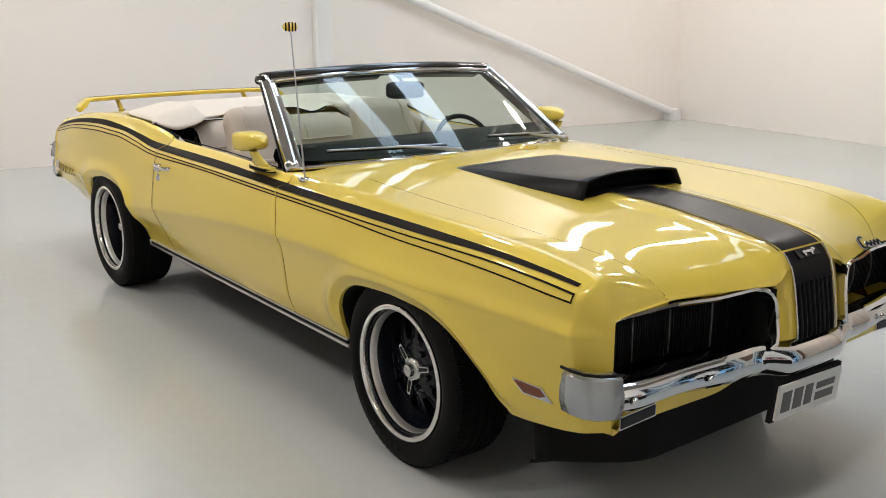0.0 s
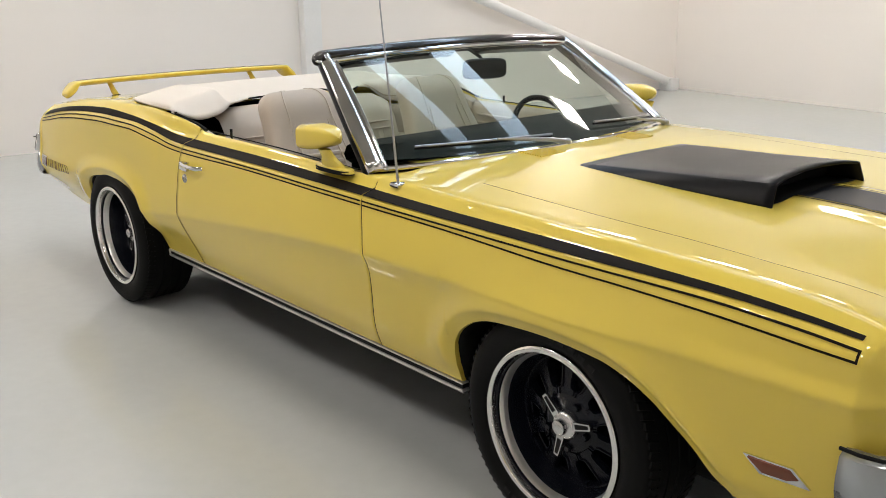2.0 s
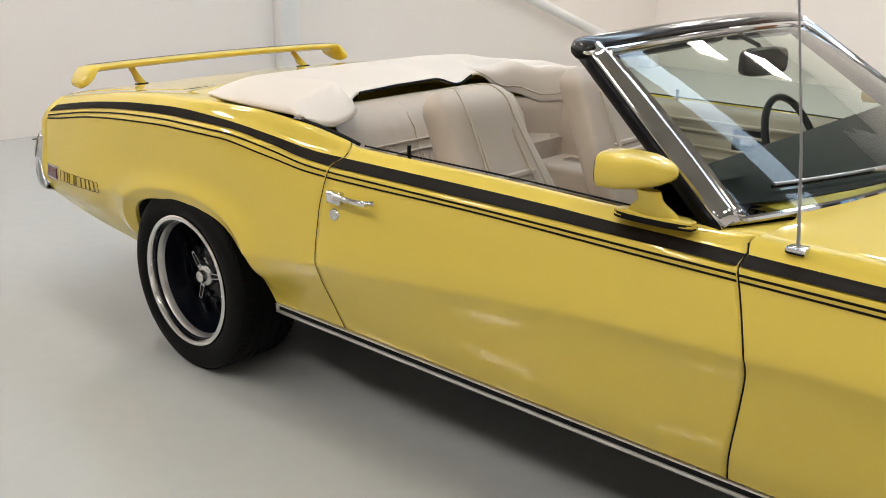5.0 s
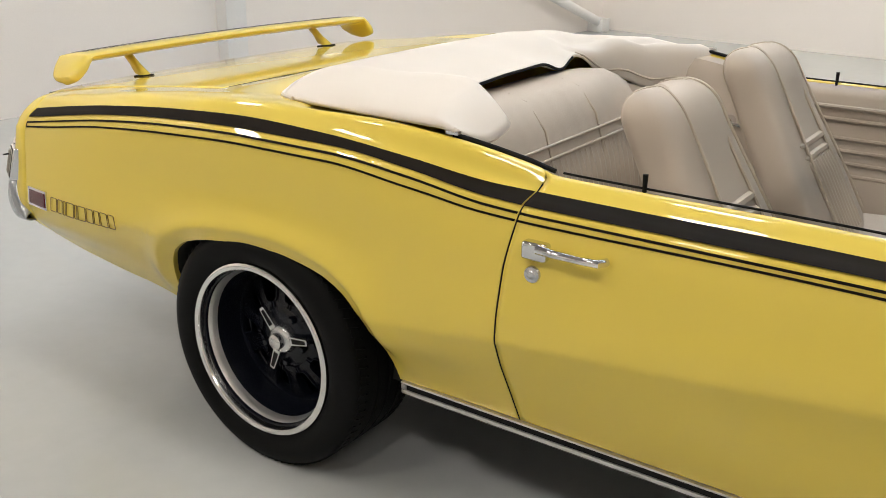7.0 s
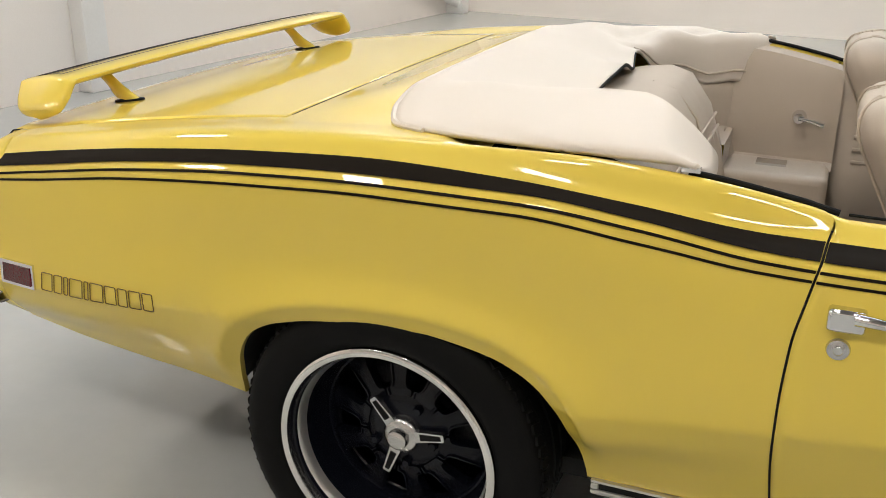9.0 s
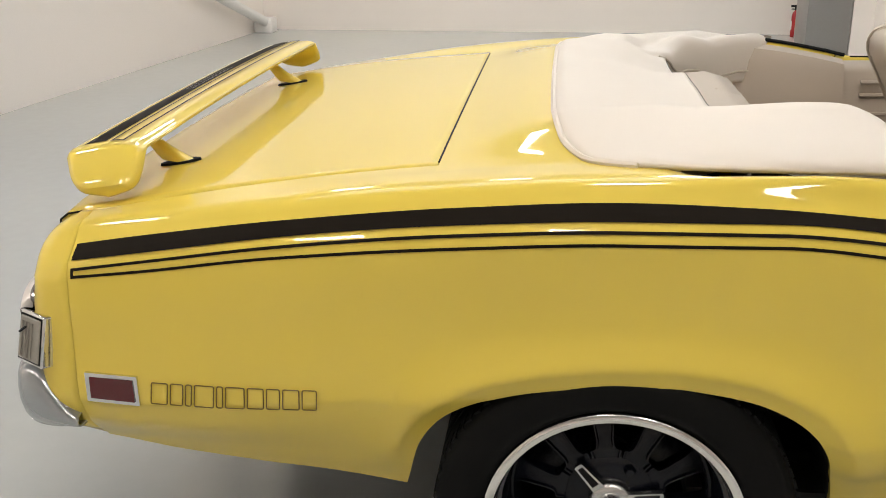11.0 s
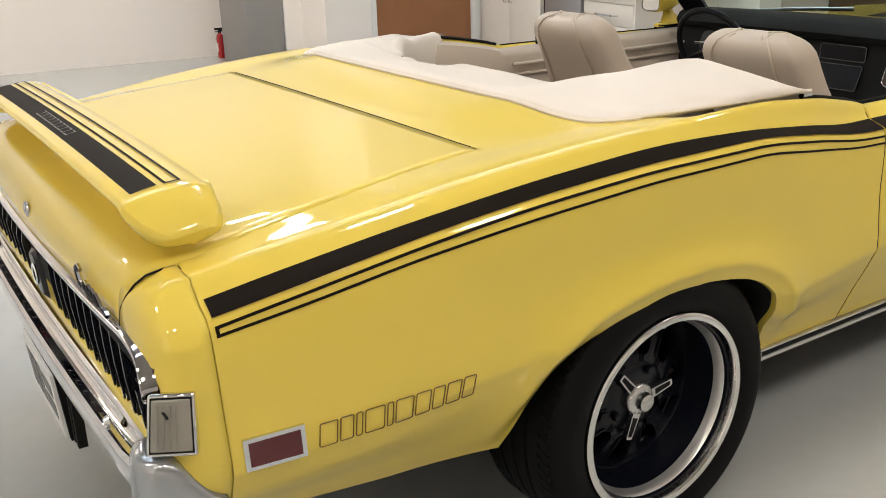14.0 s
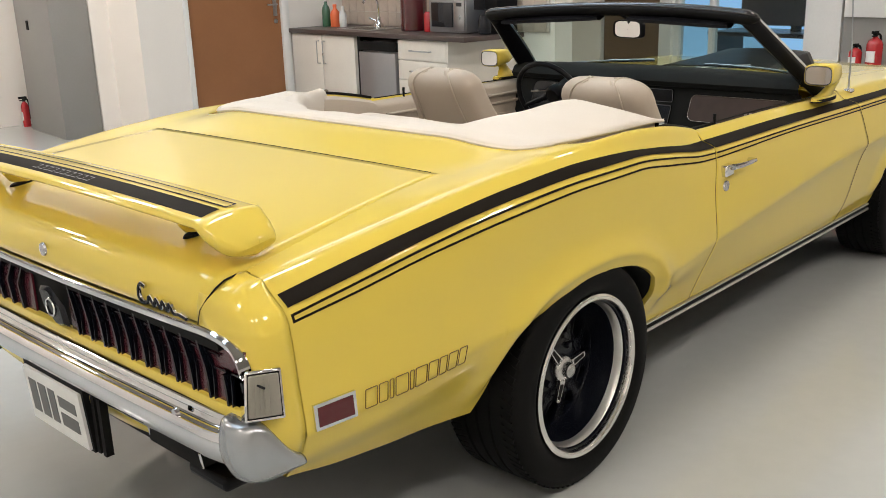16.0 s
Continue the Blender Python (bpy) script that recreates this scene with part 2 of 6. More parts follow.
H = 4.3
U1, V1 = 12.5, 16.5
structure(rbox("floor", -0.3, U1 + 3.2, -0.3, V1 + 0.3, -0.2, 0.0, FLOORM), "glossy pale grey epoxy showroom floor")
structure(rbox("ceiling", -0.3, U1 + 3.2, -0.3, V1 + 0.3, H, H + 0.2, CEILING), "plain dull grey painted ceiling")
structure(rbox("wall_west", -0.25, 0.0, -0.25, V1 + 0.25, 0, H, WALLPAINT), "smooth white painted wall with a steel brace")
structure(rbox("wall_north", 0.0, U1, -0.25, 0.0, 0, H, WALLPAINT), "smooth white painted wall")
# the south wall is out of view: a plain box without windows
structure(rbox("wall_south", 0.0, U1, V1, V1 + 0.25, 0, H, WALLPAINT), "plain white painted wall, unseen")
# steel brace and post on the west wall
vf = moved(tube([(0.13, 0.22, 0.10), (0.13, 4.5, 1.69), (0.13, 9.0, 3.36)], 0.055, 14), ROOM)
structure(mesh_object("wall_brace", vf[0], [tuple(reversed(f)) for f in vf[1]], TRIMWHITE), "white painted diagonal steel brace tube")
structure(rbox("brace_foot", 0.0, 0.22, 0.14, 0.30, 0.0, 0.16, TRIMWHITE, bevel=0.01), "white painted steel foot plate of the brace")
structure(rbox("wall_post", 0.0, 0.14, 5.42, 5.62, 0, H, TRIMWHITE, bevel=0.01), "white painted steel post on the wall")
# right-hand end: partition with a door, kitchen recess and far wall
structure(rbox("wall_partition", 6.31, 6.745, 0.0, 2.10, 0, H, WALLPAINT), "white painted partition end")
structure(rbox("wall_pilaster", 6.135, 6.31, 0.0, 1.405, 0, H, WALLPAINT), "white painted pilaster beside the cabinet")
structure(rbox("wall_door_side", 7.85, 8.5, 0.0, 2.10, 0, H, WALLPAINT), "white painted wall beside the door")
structure(rbox("wall_over_door", 6.745, 7.85, 1.85, 2.10, 2.06, H, WALLPAINT), "white painted wall above the door")
structure(rbox("wall_kitchen", 8.5, 8.7, 0.0, 5.1, 0, H, WALLPAINT), "white painted wall behind the kitchen units")


# ---- the car: x forward from the rear axle, right flank at negative y ----
car = empty("convertible_car", "bright yellow two-door convertible with black stripes and folded roof", "car")

st_top = pchip([(-1.0, .835), (-.86, .859), (-.58, .900), (-.27, .930), (0, .943), (.22, .935), (.45, .913), (.67, .886), (.8, .883),
                (1.3, .880), (1.82, .872), (2.4, .866), (2.83, .864), (3.26, .856), (3.5, .840), (3.66, .820)])
st_mid = pchip([(-1.0, .814), (-.86, .837), (-.58, .879), (-.27, .907), (0, .918), (.25, .916), (.47, .895), (.67, .869), (.8, .865),
                (1.3, .865), (1.82, .860), (2.4, .854), (2.83, .850), (3.26, .845), (3.5, .832), (3.66, .814)])
st_bot = pchip([(-1.0, .784), (-.86, .803), (-.59, .843), (-.27, .870), (0, .882), (.25, .881), (.47, .857), (.67, .835), (.8, .832),
                (1.3, .836), (1.82, .830), (2.4, .824), (2.83, .811), (3.26, .802), (3.66, .778)])
half_w = pchip([(-1.06, .888), (-1.0, .899), (-.54, .924), (0, .921), (.45, .920), (.8, .918), (2.0, .921), (2.8, .918), (3.3, .895), (3.66, .868), (3.70, .862)])
crease = pchip([(-1.06, .545), (-.8, .555), (-.5, .58), (0, .60), (.4, .53), (.8, .57), (2.1, .68), (2.8, .69), (3.7, .69)])
ridge_y = pchip([(-1.06, .79), (-.5, .825), (0, .832), (.5, .815), (.77, .795), (1.5, .79), (2.0, .795), (2.5, .803), (3.0, .803), (3.5, .79), (3.70, .775)])
ridge_zr = pchip([(-1.06, .858), (-1.0, .868), (-.8, .899), (-.37, .955), (0, .977), (.31, .980), (.53, .964), (.716, .932), (.79, .916), (1.3, .912), (1.85, .903), (2.0, .906)])
nose_side = pchip([(2.0, .906), (2.5, .902), (3.0, .894), (3.3, .884), (3.5, .868), (3.6, .852), (3.64, .842), (3.668, .813), (3.685, .781), (3.70, .738), (3.71, .734)])
nose_mid = pchip([(2.0, .906), (2.5, .904), (3.0, .894), (3.3, .878), (3.48, .857), (3.56, .839), (3.62, .811), (3.665, .784), (3.69, .762), (3.70, .749)])
sill = pchip([(-1.06, .436), (-.97, .420), (-.86, .394), (-.75, .378), (-.65, .364), (-.55, .355), (-.45, .346), (-.39, .340), (-.36, .335), (-.30, .33), (.43, .336), (.5, .338), (2.45, .340), (3.40, .368), (3.55, .382), (3.71, .418)])
arch_r = pchip([(-.390, .330), (-.386, .37), (-.377, .41), (-.357, .475), (-.303, .552), (-.22, .596), (-.14, .614), (0, .629), (.08, .630), (.16, .621), (.23, .606), (.285, .583), (.335, .545), (.362, .500), (.381, .440), (.398, .36), (.402, .30)])
arch_f = pchip([(2.425, .30), (2.429, .36), (2.4315, .40), (2.435, .45), (2.451, .50), (2.50, .552), (2.575, .592), (2.63, .608), (2.711, .618), (2.837, .624), (2.954, .618), (3.02, .610), (3.081, .591), (3.163, .547), (3.22, .501), (3.272, .457), (3.317, .407), (3.36, .372), (3.38, .345)])
gap_f = pchip([(.25, 2.01), (.382, 2.028), (.554, 2.056), (.663, 2.070), (.758, 2.050), (.861, 2.016), (.93, 1.985)])
gap_r = pchip([(.25, .75), (.395, .735), (.522, .727), (.613, .726), (.723, .731), (.808, .746), (.886, .764), (.94, .781)])
XF, XR = 2.035, .745          # the doors' front and rear gaps
hood_gap = pchip([(2.0, .62), (2.33, .655), (3.0, .672), (3.3, .672), (3.5, .645), (3.6, .605), (3.70, .548)])
lead = pchip([(0, .125), (.11, .122), (.16, .105), (.2, .088), (.35, .045), (.55, -.004), (.8, -.012), (.9, -.014)])   # how far the nose runs forward over y


def ridge_z(x):
    return nose_side(x) if x > 2.0 else ridge_zr(x)


def low_z(x):
    z = sill(x)
    if -.390 < x < .402:
        z = max(z, arch_r(x))
    if 2.425 < x < 3.38:
        z = max(z, arch_f(x))
    return z


def even(a, b, f, step=.003):
    """Points at even steps along the edge of an arch."""
    fine = np.array([(x, max(f(x), .33)) for x in np.linspace(a, b, 1500)])
    run = np.concatenate([[0], np.cumsum(np.hypot(*np.diff(fine, axis=0).T))])
    at = np.arange(0, run[-1], step)
    return np.interp(at, run, fine[:, 0]), np.interp(at, run, fine[:, 1])


ARCHES = [(a, b, *even(a, b, f)) for a, b, f in ((-.390, .402, arch_r), (2.425, 3.38, arch_f))]
lip = pchip([(0, -.004), (.030, .0120), (.035, .0160), (.041, .0175), (.050, .0165), (.065, .0125), (.090, .0055), (.120, .0010), (.140, 0), (1, 0)])


def flare(x, z):
    """How far the flared lip round a wheel arch stands out."""
    for a, b, us, vs in ARCHES:
        if a - .15 < x < b + .15 and z < .80:
            return lip(math.sqrt(np.min((x - us) ** 2 + (z - vs) ** 2))) * ss((z - .35) / .13)
    return 0


def side_y(x, z):
    """Half width of the body at x and height z."""
    w, zc, zr, yr = half_w(x), crease(x), ridge_z(x), ridge_y(x)
    zs, zt = min(st_bot(x), zr - .06), min(st_top(x), zr - .014)
    zm = min(st_mid(x), zt - .012)
    tuck = .020 * ss((x - 3.3) / .4)
    fl = ss((x - 2.40) / .30)
    under = .045 * ss((-.22 - x) / .40)
    f = pchip([(.20, w - .135 + .03 * fl - tuck - under), (.30, w - .113 + .03 * fl - tuck - under), (.42, w - .065 + .022 * fl - tuck * .7 - under * .5), (zc - .05, w - .022 + .012 * fl - tuck * .2), (zc - .004, w - .0035), (zc + .004, w), (zc + .5 * (zs - zc), w - .013),
               (zs, max(yr + .076, w - .031)), (zm, max(yr + .056, w - .043)), (zt, yr + .032), (zr, yr)])
    y = f(z) + flare(x, z)
    if x > 3.632 and y > .772:
        y -= (y - .772) * min(1, (x - 3.632) / .073) ** 1.25
    return y


def warp(x, z):
    return (x + math.exp(-((x - XF) / .22) ** 2) * (gap_f(z) - XF) + math.exp(-((x - XR) / .22) ** 2) * (gap_r(z) - XR))


def flank(x, z, off=0.0):
    """A point of the right flank, off metres proud of it."""
    y = side_y(x, z)
    if off:
        e = 1e-3
        n = Vector((side_y(x - e, z) - side_y(x + e, z), 2 * e, side_y(x, z - e) - side_y(x, z + e)))
        n = Vector((n.x, n.y, n.z)).normalized()
        return (warp(x, z) + n.x * off, -(y + n.y * off), z + n.z * off)
    return (warp(x, z), -y, z)


peak_x = pchip([(3.0, 3.02), (3.3, 3.345), (3.45, 3.52), (3.55, 3.645), (3.62, 3.732), (3.66, 3.764), (3.70, 3.784)])
peak_z = pchip([(3.0, .913), (3.3, .893), (3.45, .876), (3.55, .860), (3.62, .838), (3.66, .815), (3.70, .785)])


def top_front(x0, y):
    """The surface over the front wings and the bonnet."""
    a = abs(y)
    k = ss((a - .5) / .28)
    z = nose_side(x0) * k + nose_mid(x0) * (1 - k)
    c = .030 * ss((2.9 - x0) / .8) + .008 * (1 - ss((x0 - 3.6) / .1))
    z += c * (1 - min(1, (a / .80) ** 2))
    z += .010 * ss((.19 - a) / .05) * ss((x0 - 2.8) / .4) * ss((3.72 - x0) / .1)
    x = x0 + lead(a) * ss((x0 - 3.0) / .65)
    k = (1 - ss((a - .11) / .09)) * ss((x0 - 3.2) / .2)
    return (x + (peak_x(x0) - x) * k, y, z + (peak_z(x0) - z) * k)


def top_rear(x0, y):
    a = abs(y)
    c = .013 - .022 * ss((x0 + .95) / .6) + .030 * ss((x0 + .36) / .24) * ss((.76 - a) / .3)
    return (x0, y, ridge_z(x0) + c * ss((.80 - a) / .14) + .004 * (1 - min(1, (a / .80) ** 2)))


def spaced(a, b, step, dense=()):
    n = max(2, int(round((b - a) / step)) + 1)
    xs = list(np.linspace(a, b, n))
    for c, r in dense:
        xs += [x for x in np.linspace(c - r, c + r, 25) if a < x < b]
    xs = sorted(xs)
    out = [xs[0]]
    for x in xs[1:]:
        if x - out[-1] > .0015:
            out.append(x)
    out[-1] = b
    return out


DENSE = ((-.36, .024), (.38, .024), (2.437, .016), (3.35, .03), (3.668, .037))


def flank_sections(a, b, top=None, rows=60, step=.015):
    """Sections of the flank from sill to ridge, and on over top(x) if that is given."""
    P = []
    for x in spaced(a, b, step, DENSE):
        zl, zr = low_z(x), ridge_z(x)
        sec = [(warp(x, zl), -(side_y(x, zl) - .016), zl + .004), (warp(x, zl), -(side_y(x, zl) - .012), zl - .002)]
        for k in range(rows + 1):
            t = k / rows
            sec.append(flank(x, zl + (zr - zl) * (t ** .9)))
        n = len(sec)
        if top:
            sec += top(x)
        # round the ridge over
        for _ in range(3):
            s2 = list(sec)
            for k in range(n - 4, min(n + 3, len(sec) - 1)):
                s2[k] = tuple((Vector(sec[k - 1]) + 2 * Vector(sec[k]) + Vector(sec[k + 1])) / 4)
            sec = s2
        P.append(sec)
    return P


def both(name, vf, material, label_, thick=.012, parent=None):
    obs = []
    for g in (vf, mirror_y(vf)):
        ob = mesh_object(name, g[0], g[1], material, parent or car, label_)
        if thick:
            solid(ob, thick)
        obs.append(ob)
    return obs


def fender_top(x):
    yr, hg = ridge_y(x), hood_gap(x)
    if x < 2.32:
        hg = min(hg, .62)
    ys = [yr - .012, yr - .03] + list(np.linspace(yr - .05, hg, 7))
    pts = []
    for y in ys:
        p = top_front(x, -y)
        k = ss((yr - y) / .06)
        pts.append((x + (p[0] - x) * k, -y, p[2]))
    return pts


P = flank_sections(XF + .0025, 3.705, fender_top, step=.014)
P.append([(x - .03, y + .004, max(z, .41)) for x, y, z in P[-1]])
fenders = both("front_wing", grid(P, flip=True), PAINT, "")


def door_top(x):
    yr, zr = ridge_y(x), ridge_z(x)
    return [(x, -(yr - .010), zr + .001), (x, -(yr - .020), zr - .003), (x, -(yr - .026), zr - .012), (x, -(yr - .028), zr - .05)]


doors = both("door", grid(flank_sections(XR + .0022, XF - .0025, door_top), flip=True), PAINT, "")


NT = 16
EDGE = 0.0


def boot_w(x):
    """Half width of the boot opening."""
    return .668 + .070 * ss((-.31 - x) / .7)


def quarter_top(x):
    """Over the rear deck: to the boot lid's gap behind it, to the middle in front of it, and only a lip beside the cabin."""
    yr, zr = ridge_y(x), ridge_z(x)
    tg = boot_w(x)
    e = max(yr - .10, tg + .02)
    if x <= -.335 - EDGE:
        return [top_rear(x, -y) for y in np.concatenate([np.linspace(yr - .012, e, 5), np.linspace(e, tg + .0002, NT - 4)[1:]])]
    b = [top_rear(x, -y) for y in np.concatenate([np.linspace(yr - .012, e, 5), np.linspace(e - .03, 0, NT - 5)])]
    b = [(p[0], p[1], p[2] - .06 * ss((x + .06) / .16) * ss((.72 + p[1]) / .08)) for p in b]
    a = [(x, -(yr - .008), zr + .001), (x, -(yr - .014), zr), (x, -(yr - .020), zr - .003), (x, -(yr - .025), zr - .010), (x, -(yr - .027), zr - .02)] + [(x, -(yr - .028), zr - .024 - .003 * k) for k in range(NT - 5)]
    k = ss((x - .05) / .10)
    return [tuple(Vector(p) * k + Vector(q) * (1 - k)) for p, q in zip(a, b)]


rear_half = grid(flank_sections(-.998, -.335, quarter_top), flip=True)
EDGE = .001
vf = join(rear_half, grid(flank_sections(-.335, XR - .0022, quarter_top), flip=True))
EDGE = 0.0
quarters = both("rear_quarter", vf, PAINT, "")
for ob in quarters:
    ob.modifiers[0].use_rim = False

# bonnet, evened out beside the raised middle
P = []
for s in np.linspace(0, 1, 80):
    x0 = 2.335 + (3.70 - 2.335) * (1 - (1 - s) ** 1.35)
    w = hood_gap(x0) - .0026
    P.append([top_front(x0, y) for y in np.linspace(-1, 1, 61) * w])
G = np.array(P)
ease = np.array([[ss((abs(p[1]) - .21) / .08) for p in row] for row in P[1:-1]])[:, 1:-1, None]
for _ in range(60):
    mean = (G[:-2, 1:-1] + G[2:, 1:-1] + G[1:-1, :-2] + G[1:-1, 2:]) / 4
    G[1:-1, 1:-1] += .5 * ease * (mean - G[1:-1, 1:-1])
P = [[tuple(p) for p in row] for row in G]
bonnet = solid(mesh_object("bonnet", *grid(P, flip=True), PAINT, car), .012)
for ob in fenders + [bonnet]:
    ob.modifiers[0].use_rim = False

# cowl panel between bonnet and windscreen, with air louvres
P = []
for s in np.linspace(0, 1, 12):
    row = []
    for u in np.linspace(-1, 1, 41):
        xb = 2.13 - .21 * abs(u) ** 2.2
        x = xb + (2.3322 - xb) * s
        y = u * (.62 if x < 2.1 else .62 + (hood_gap(x) - .6205) * ss((x - 2.1) / .1))
        row.append((x, y, top_front(x, y)[2]))
    P.append(row)
cowl = solid(mesh_object("cowl_panel", *grid(P, flip=True), PAINT, car), .01)
cowl.modifiers[0].use_rim = False
for sy in (-1, 1):
    for k in range(12):
        x = 2.112 + k * .0115
        z = top_front(x, .24)[2] + .0015
        mesh_object("air_louvre", *flatbox(x, x + .0045, sy * .24 - .062, sy * .24 + .062, z - .003, z + .0016), PAINT, cowl)

# painted corners between door, cowl and windscreen base
for sy in (-1, 1):
    P = [[(x, sy * y, ridge_z(x) - .003 + .004 * (.80 - y)) for y in np.linspace(.56, .782, 8) for x in [2.155 - .225 * (y / .775) ** 2.2 + s * (.225 * (y / .775) ** 2.2 - .105)]] for s in np.linspace(0, 1, 6)]
    solid(mesh_object("cowl_corner", *grid(P, flip=sy > 0), PAINT, cowl), .006)

# boot lid with the rounded drop at the back
tail = [(-.96, 0), (-1.02, -.001), (-1.05, -.006), (-1.07, -.020), (-1.082, -.042), (-1.089, -.068), (-1.093, -.100)]
P = []
for i in range(46):
    row = []
    for v in np.linspace(-1, 1, 45):
        if i < 34:
            x = -.3390 - (.96 - .3390) * i / 33
            w = boot_w(x) - .0002
            row.append(top_rear(x, v * w))
        else:
            t = (i - 33) / 12 * (len(tail) - 1)
            k = min(int(t), len(tail) - 2)
            x = tail[k][0] + (tail[k + 1][0] - tail[k][0]) * (t - k)
            dz = tail[k][1] + (tail[k + 1][1] - tail[k][1]) * (t - k)
            w = boot_w(-.96) - .0016 - .045 * ss(-dz / .09)
            zz = top_rear(-.96, v * w)[2] + (x + .96) * .12 * (1 if x > -1.03 else 0) - .0084 * (1 if x <= -1.03 else 0) + dz
            row.append((x - .02 * (1 - v * v) * ss((-.96 - x) / .1), v * w, zz))
    P.append(row)
boot_lid = solid(mesh_object("boot_lid", *grid(P), PAINT, car), .012)

# rear corners: from the flank round to the boot lid and the tail lamps
corner_x = pchip([(.40, -1.075), (.60, -1.100), (.72, -1.102), (.76, -1.096), (.80, -1.092), (.83, -1.086), (.848, -1.076), (.858, -1.062), (.865, -1.045), (.870, -1.03), (.885, -1.02)])
corner_y = pchip([(.40, .84), (.60, .850), (.712, .852), (.728, .846), (.741, .826), (.750, .79), (.757, .70), (.80, .69), (.83, .69), (.89, .69)])
deck = ridge_z(-1.0)
rows = [(z, side_y(-1.0, z), corner_x(z), corner_y(z)) for z in np.concatenate([np.linspace(.436, .70, 11), np.linspace(.71, deck - .012, 26), np.linspace(deck - .008, deck, 3)])]
P = []
for z, y0, xe, ye in rows:
    full = math.acos(max(0, min(1, (ye - .685) / (y0 - .685))) ** 2.0)
    P.append([(-.9996 + (xe + .9996) * math.sin(full * k / 20) ** .5, -(.685 + (y0 - .685) * math.cos(full * k / 20) ** .5), z) for k in range(21)])
for t in np.linspace(.12, 1, 8):
    y = ridge_y(-1.0) + (.738 - ridge_y(-1.0)) * t
    last = P[len(rows) - 1]
    P.append([(x + .012 * t * k / 20, q + (-.738 - q) * t * (1 if q < -.738 else 0), z + (top_rear(-1.0, y)[2] - z) * t * (1 - .6 * k / 20)) for k, (x, q, z) in enumerate(last)])
for _ in range(14):
    Q = [list(row) for row in P]
    for i in range(max(1, len(rows) - 16), len(P) - 1):
        for k in range(1, 20):
            Q[i][k] = tuple((Vector(P[i - 1][k]) + Vector(P[i + 1][k]) + Vector(P[i][k - 1]) + Vector(P[i][k + 1])) / 4)
    P = Q
both("rear_corner", grid(P, flip=True), PAINT, "", thick=.006)

# dark rubber in the shut lines
def seal(pts, r=.0020):
    for m in (1, -1):
        mesh_object("shut_line_seal", *tube([(x, m * y, z) for x, y, z in pts], r, 6), BLACKMATT, car, "black rubber seal")


seal([flank(XF, z, -.0014) for z in np.linspace(.32, .89, 40)])
seal([flank(XR, z, -.0014) for z in np.linspace(.32, .90, 40)])
seal([(-.3372, y, top_rear(-.3372, y)[2] - .0014) for y in np.linspace(-.64, 0, 14)], .0026)
seal([(x - .001, -(boot_w(-.96) - .045 * ss(-dz / .09) + .001), top_rear(-.96, .73)[2] - .0092 + dz) for x, dz in tail[1:]], .0021)
seal([(p[0], p[1], p[2] - .0012) for p in (top_front(x, -hood_gap(x) + .0013) for x in np.linspace(2.336, 3.69, 40))], .0017)

# stripes laid on the flanks
def stripe(a, b, lo, hi, name, parent_ids):
    for (x0, x1), par in zip(((a, XR - .003), (XR + .003, XF - .003), (XF + .003, b)), parent_ids):
        P = []
        for x in spaced(x0, x1, .03):
            zl, zh = lo(x), hi(x)
            P.append([flank(x, zl + (zh - zl) * k / 4, .0028) for k in range(5)])
        vf = grid(P, flip=True)
        for g, pr in zip((vf, mirror_y(vf)), par):
            mesh_object(name, *g, BLACKSTRIPE, pr, "black decal stripe")


owners = (quarters, doors, fenders)
stripe(-.99, 3.618, st_mid, st_top, "wide_stripe", owners)
stripe(-.99, 3.626, lambda x: st_mid(x) - .0172, lambda x: st_mid(x) - .0122, "thin_stripe", owners)
stripe(-.99, 3.626, lambda x: st_bot(x) + .0008, lambda x: st_bot(x) + .0058, "thin_stripe", owners)

for x0, x1, pr in ((-.99, -.984, quarters), (3.6205, 3.626, fenders)):
    vf = grid([[flank(x, st_bot(x) + .0008 + (st_mid(x) - .013 - st_bot(x)) * k / 4, .0028) for k in range(5)] for x in (x0, x1)], flip=True)
    for g, p in zip((vf, mirror_y(vf)), pr):
        mesh_object("stripe_end", *g, BLACKSTRIPE, p, "black decal stripe")

# black liners inside the arch edges
for x0, x1 in ((-.384, .399), (2.428, 3.37)):
    P = []
    for x in np.linspace(x0, x1, 60):
        zl = low_z(x) + .0045
        P.append([(x, -(side_y(x, zl) - .0135), zl), (x, -.80, zl + .003), (x, -.70, zl + .004)])
    both("arch_liner", grid(P), BLACKMATT, "black wheel arch liner", thick=.002)
# dark wheel housings and underbody
for xc, r in ((0.025, .455), (2.945, .452)):
    for sy in (-1, 1):
        P = []
        for k in range(33):
            a = radians(14 + 152 * k / 32)
            x, z = xc + r * math.cos(a), .335 + .348 * math.sin(a)
            P.append([(x, sy * .79, z), (x, sy * .70, z), (x, sy * .52, z), (xc + .2 * math.cos(a), sy * .52, .335 + .15 * math.sin(a)), (xc, sy * .52, .335)])
        mesh_object("wheel_housing", *grid(P), BLACKMATT, car, "black wheel housing")
box("underbody", -.10, 3.40, -.66, .66, .26, .36, BLACKMATT, car, bevel=.02)
box("fuel_tank", -.98, -.50, -.50, .50, .29, .46, BLACKMATT, car, bevel=.03)
mesh_object("rear_axle", *tube([(0, -.60, .33), (0, 0, .33), (0, .60, .33)], [.045, .085, .045], 14), BLACKMATT, car)
box("boot_floor", -1.04, -.10, -.72, .72, .45, .50, BLACKMATT, car, bevel=.01)
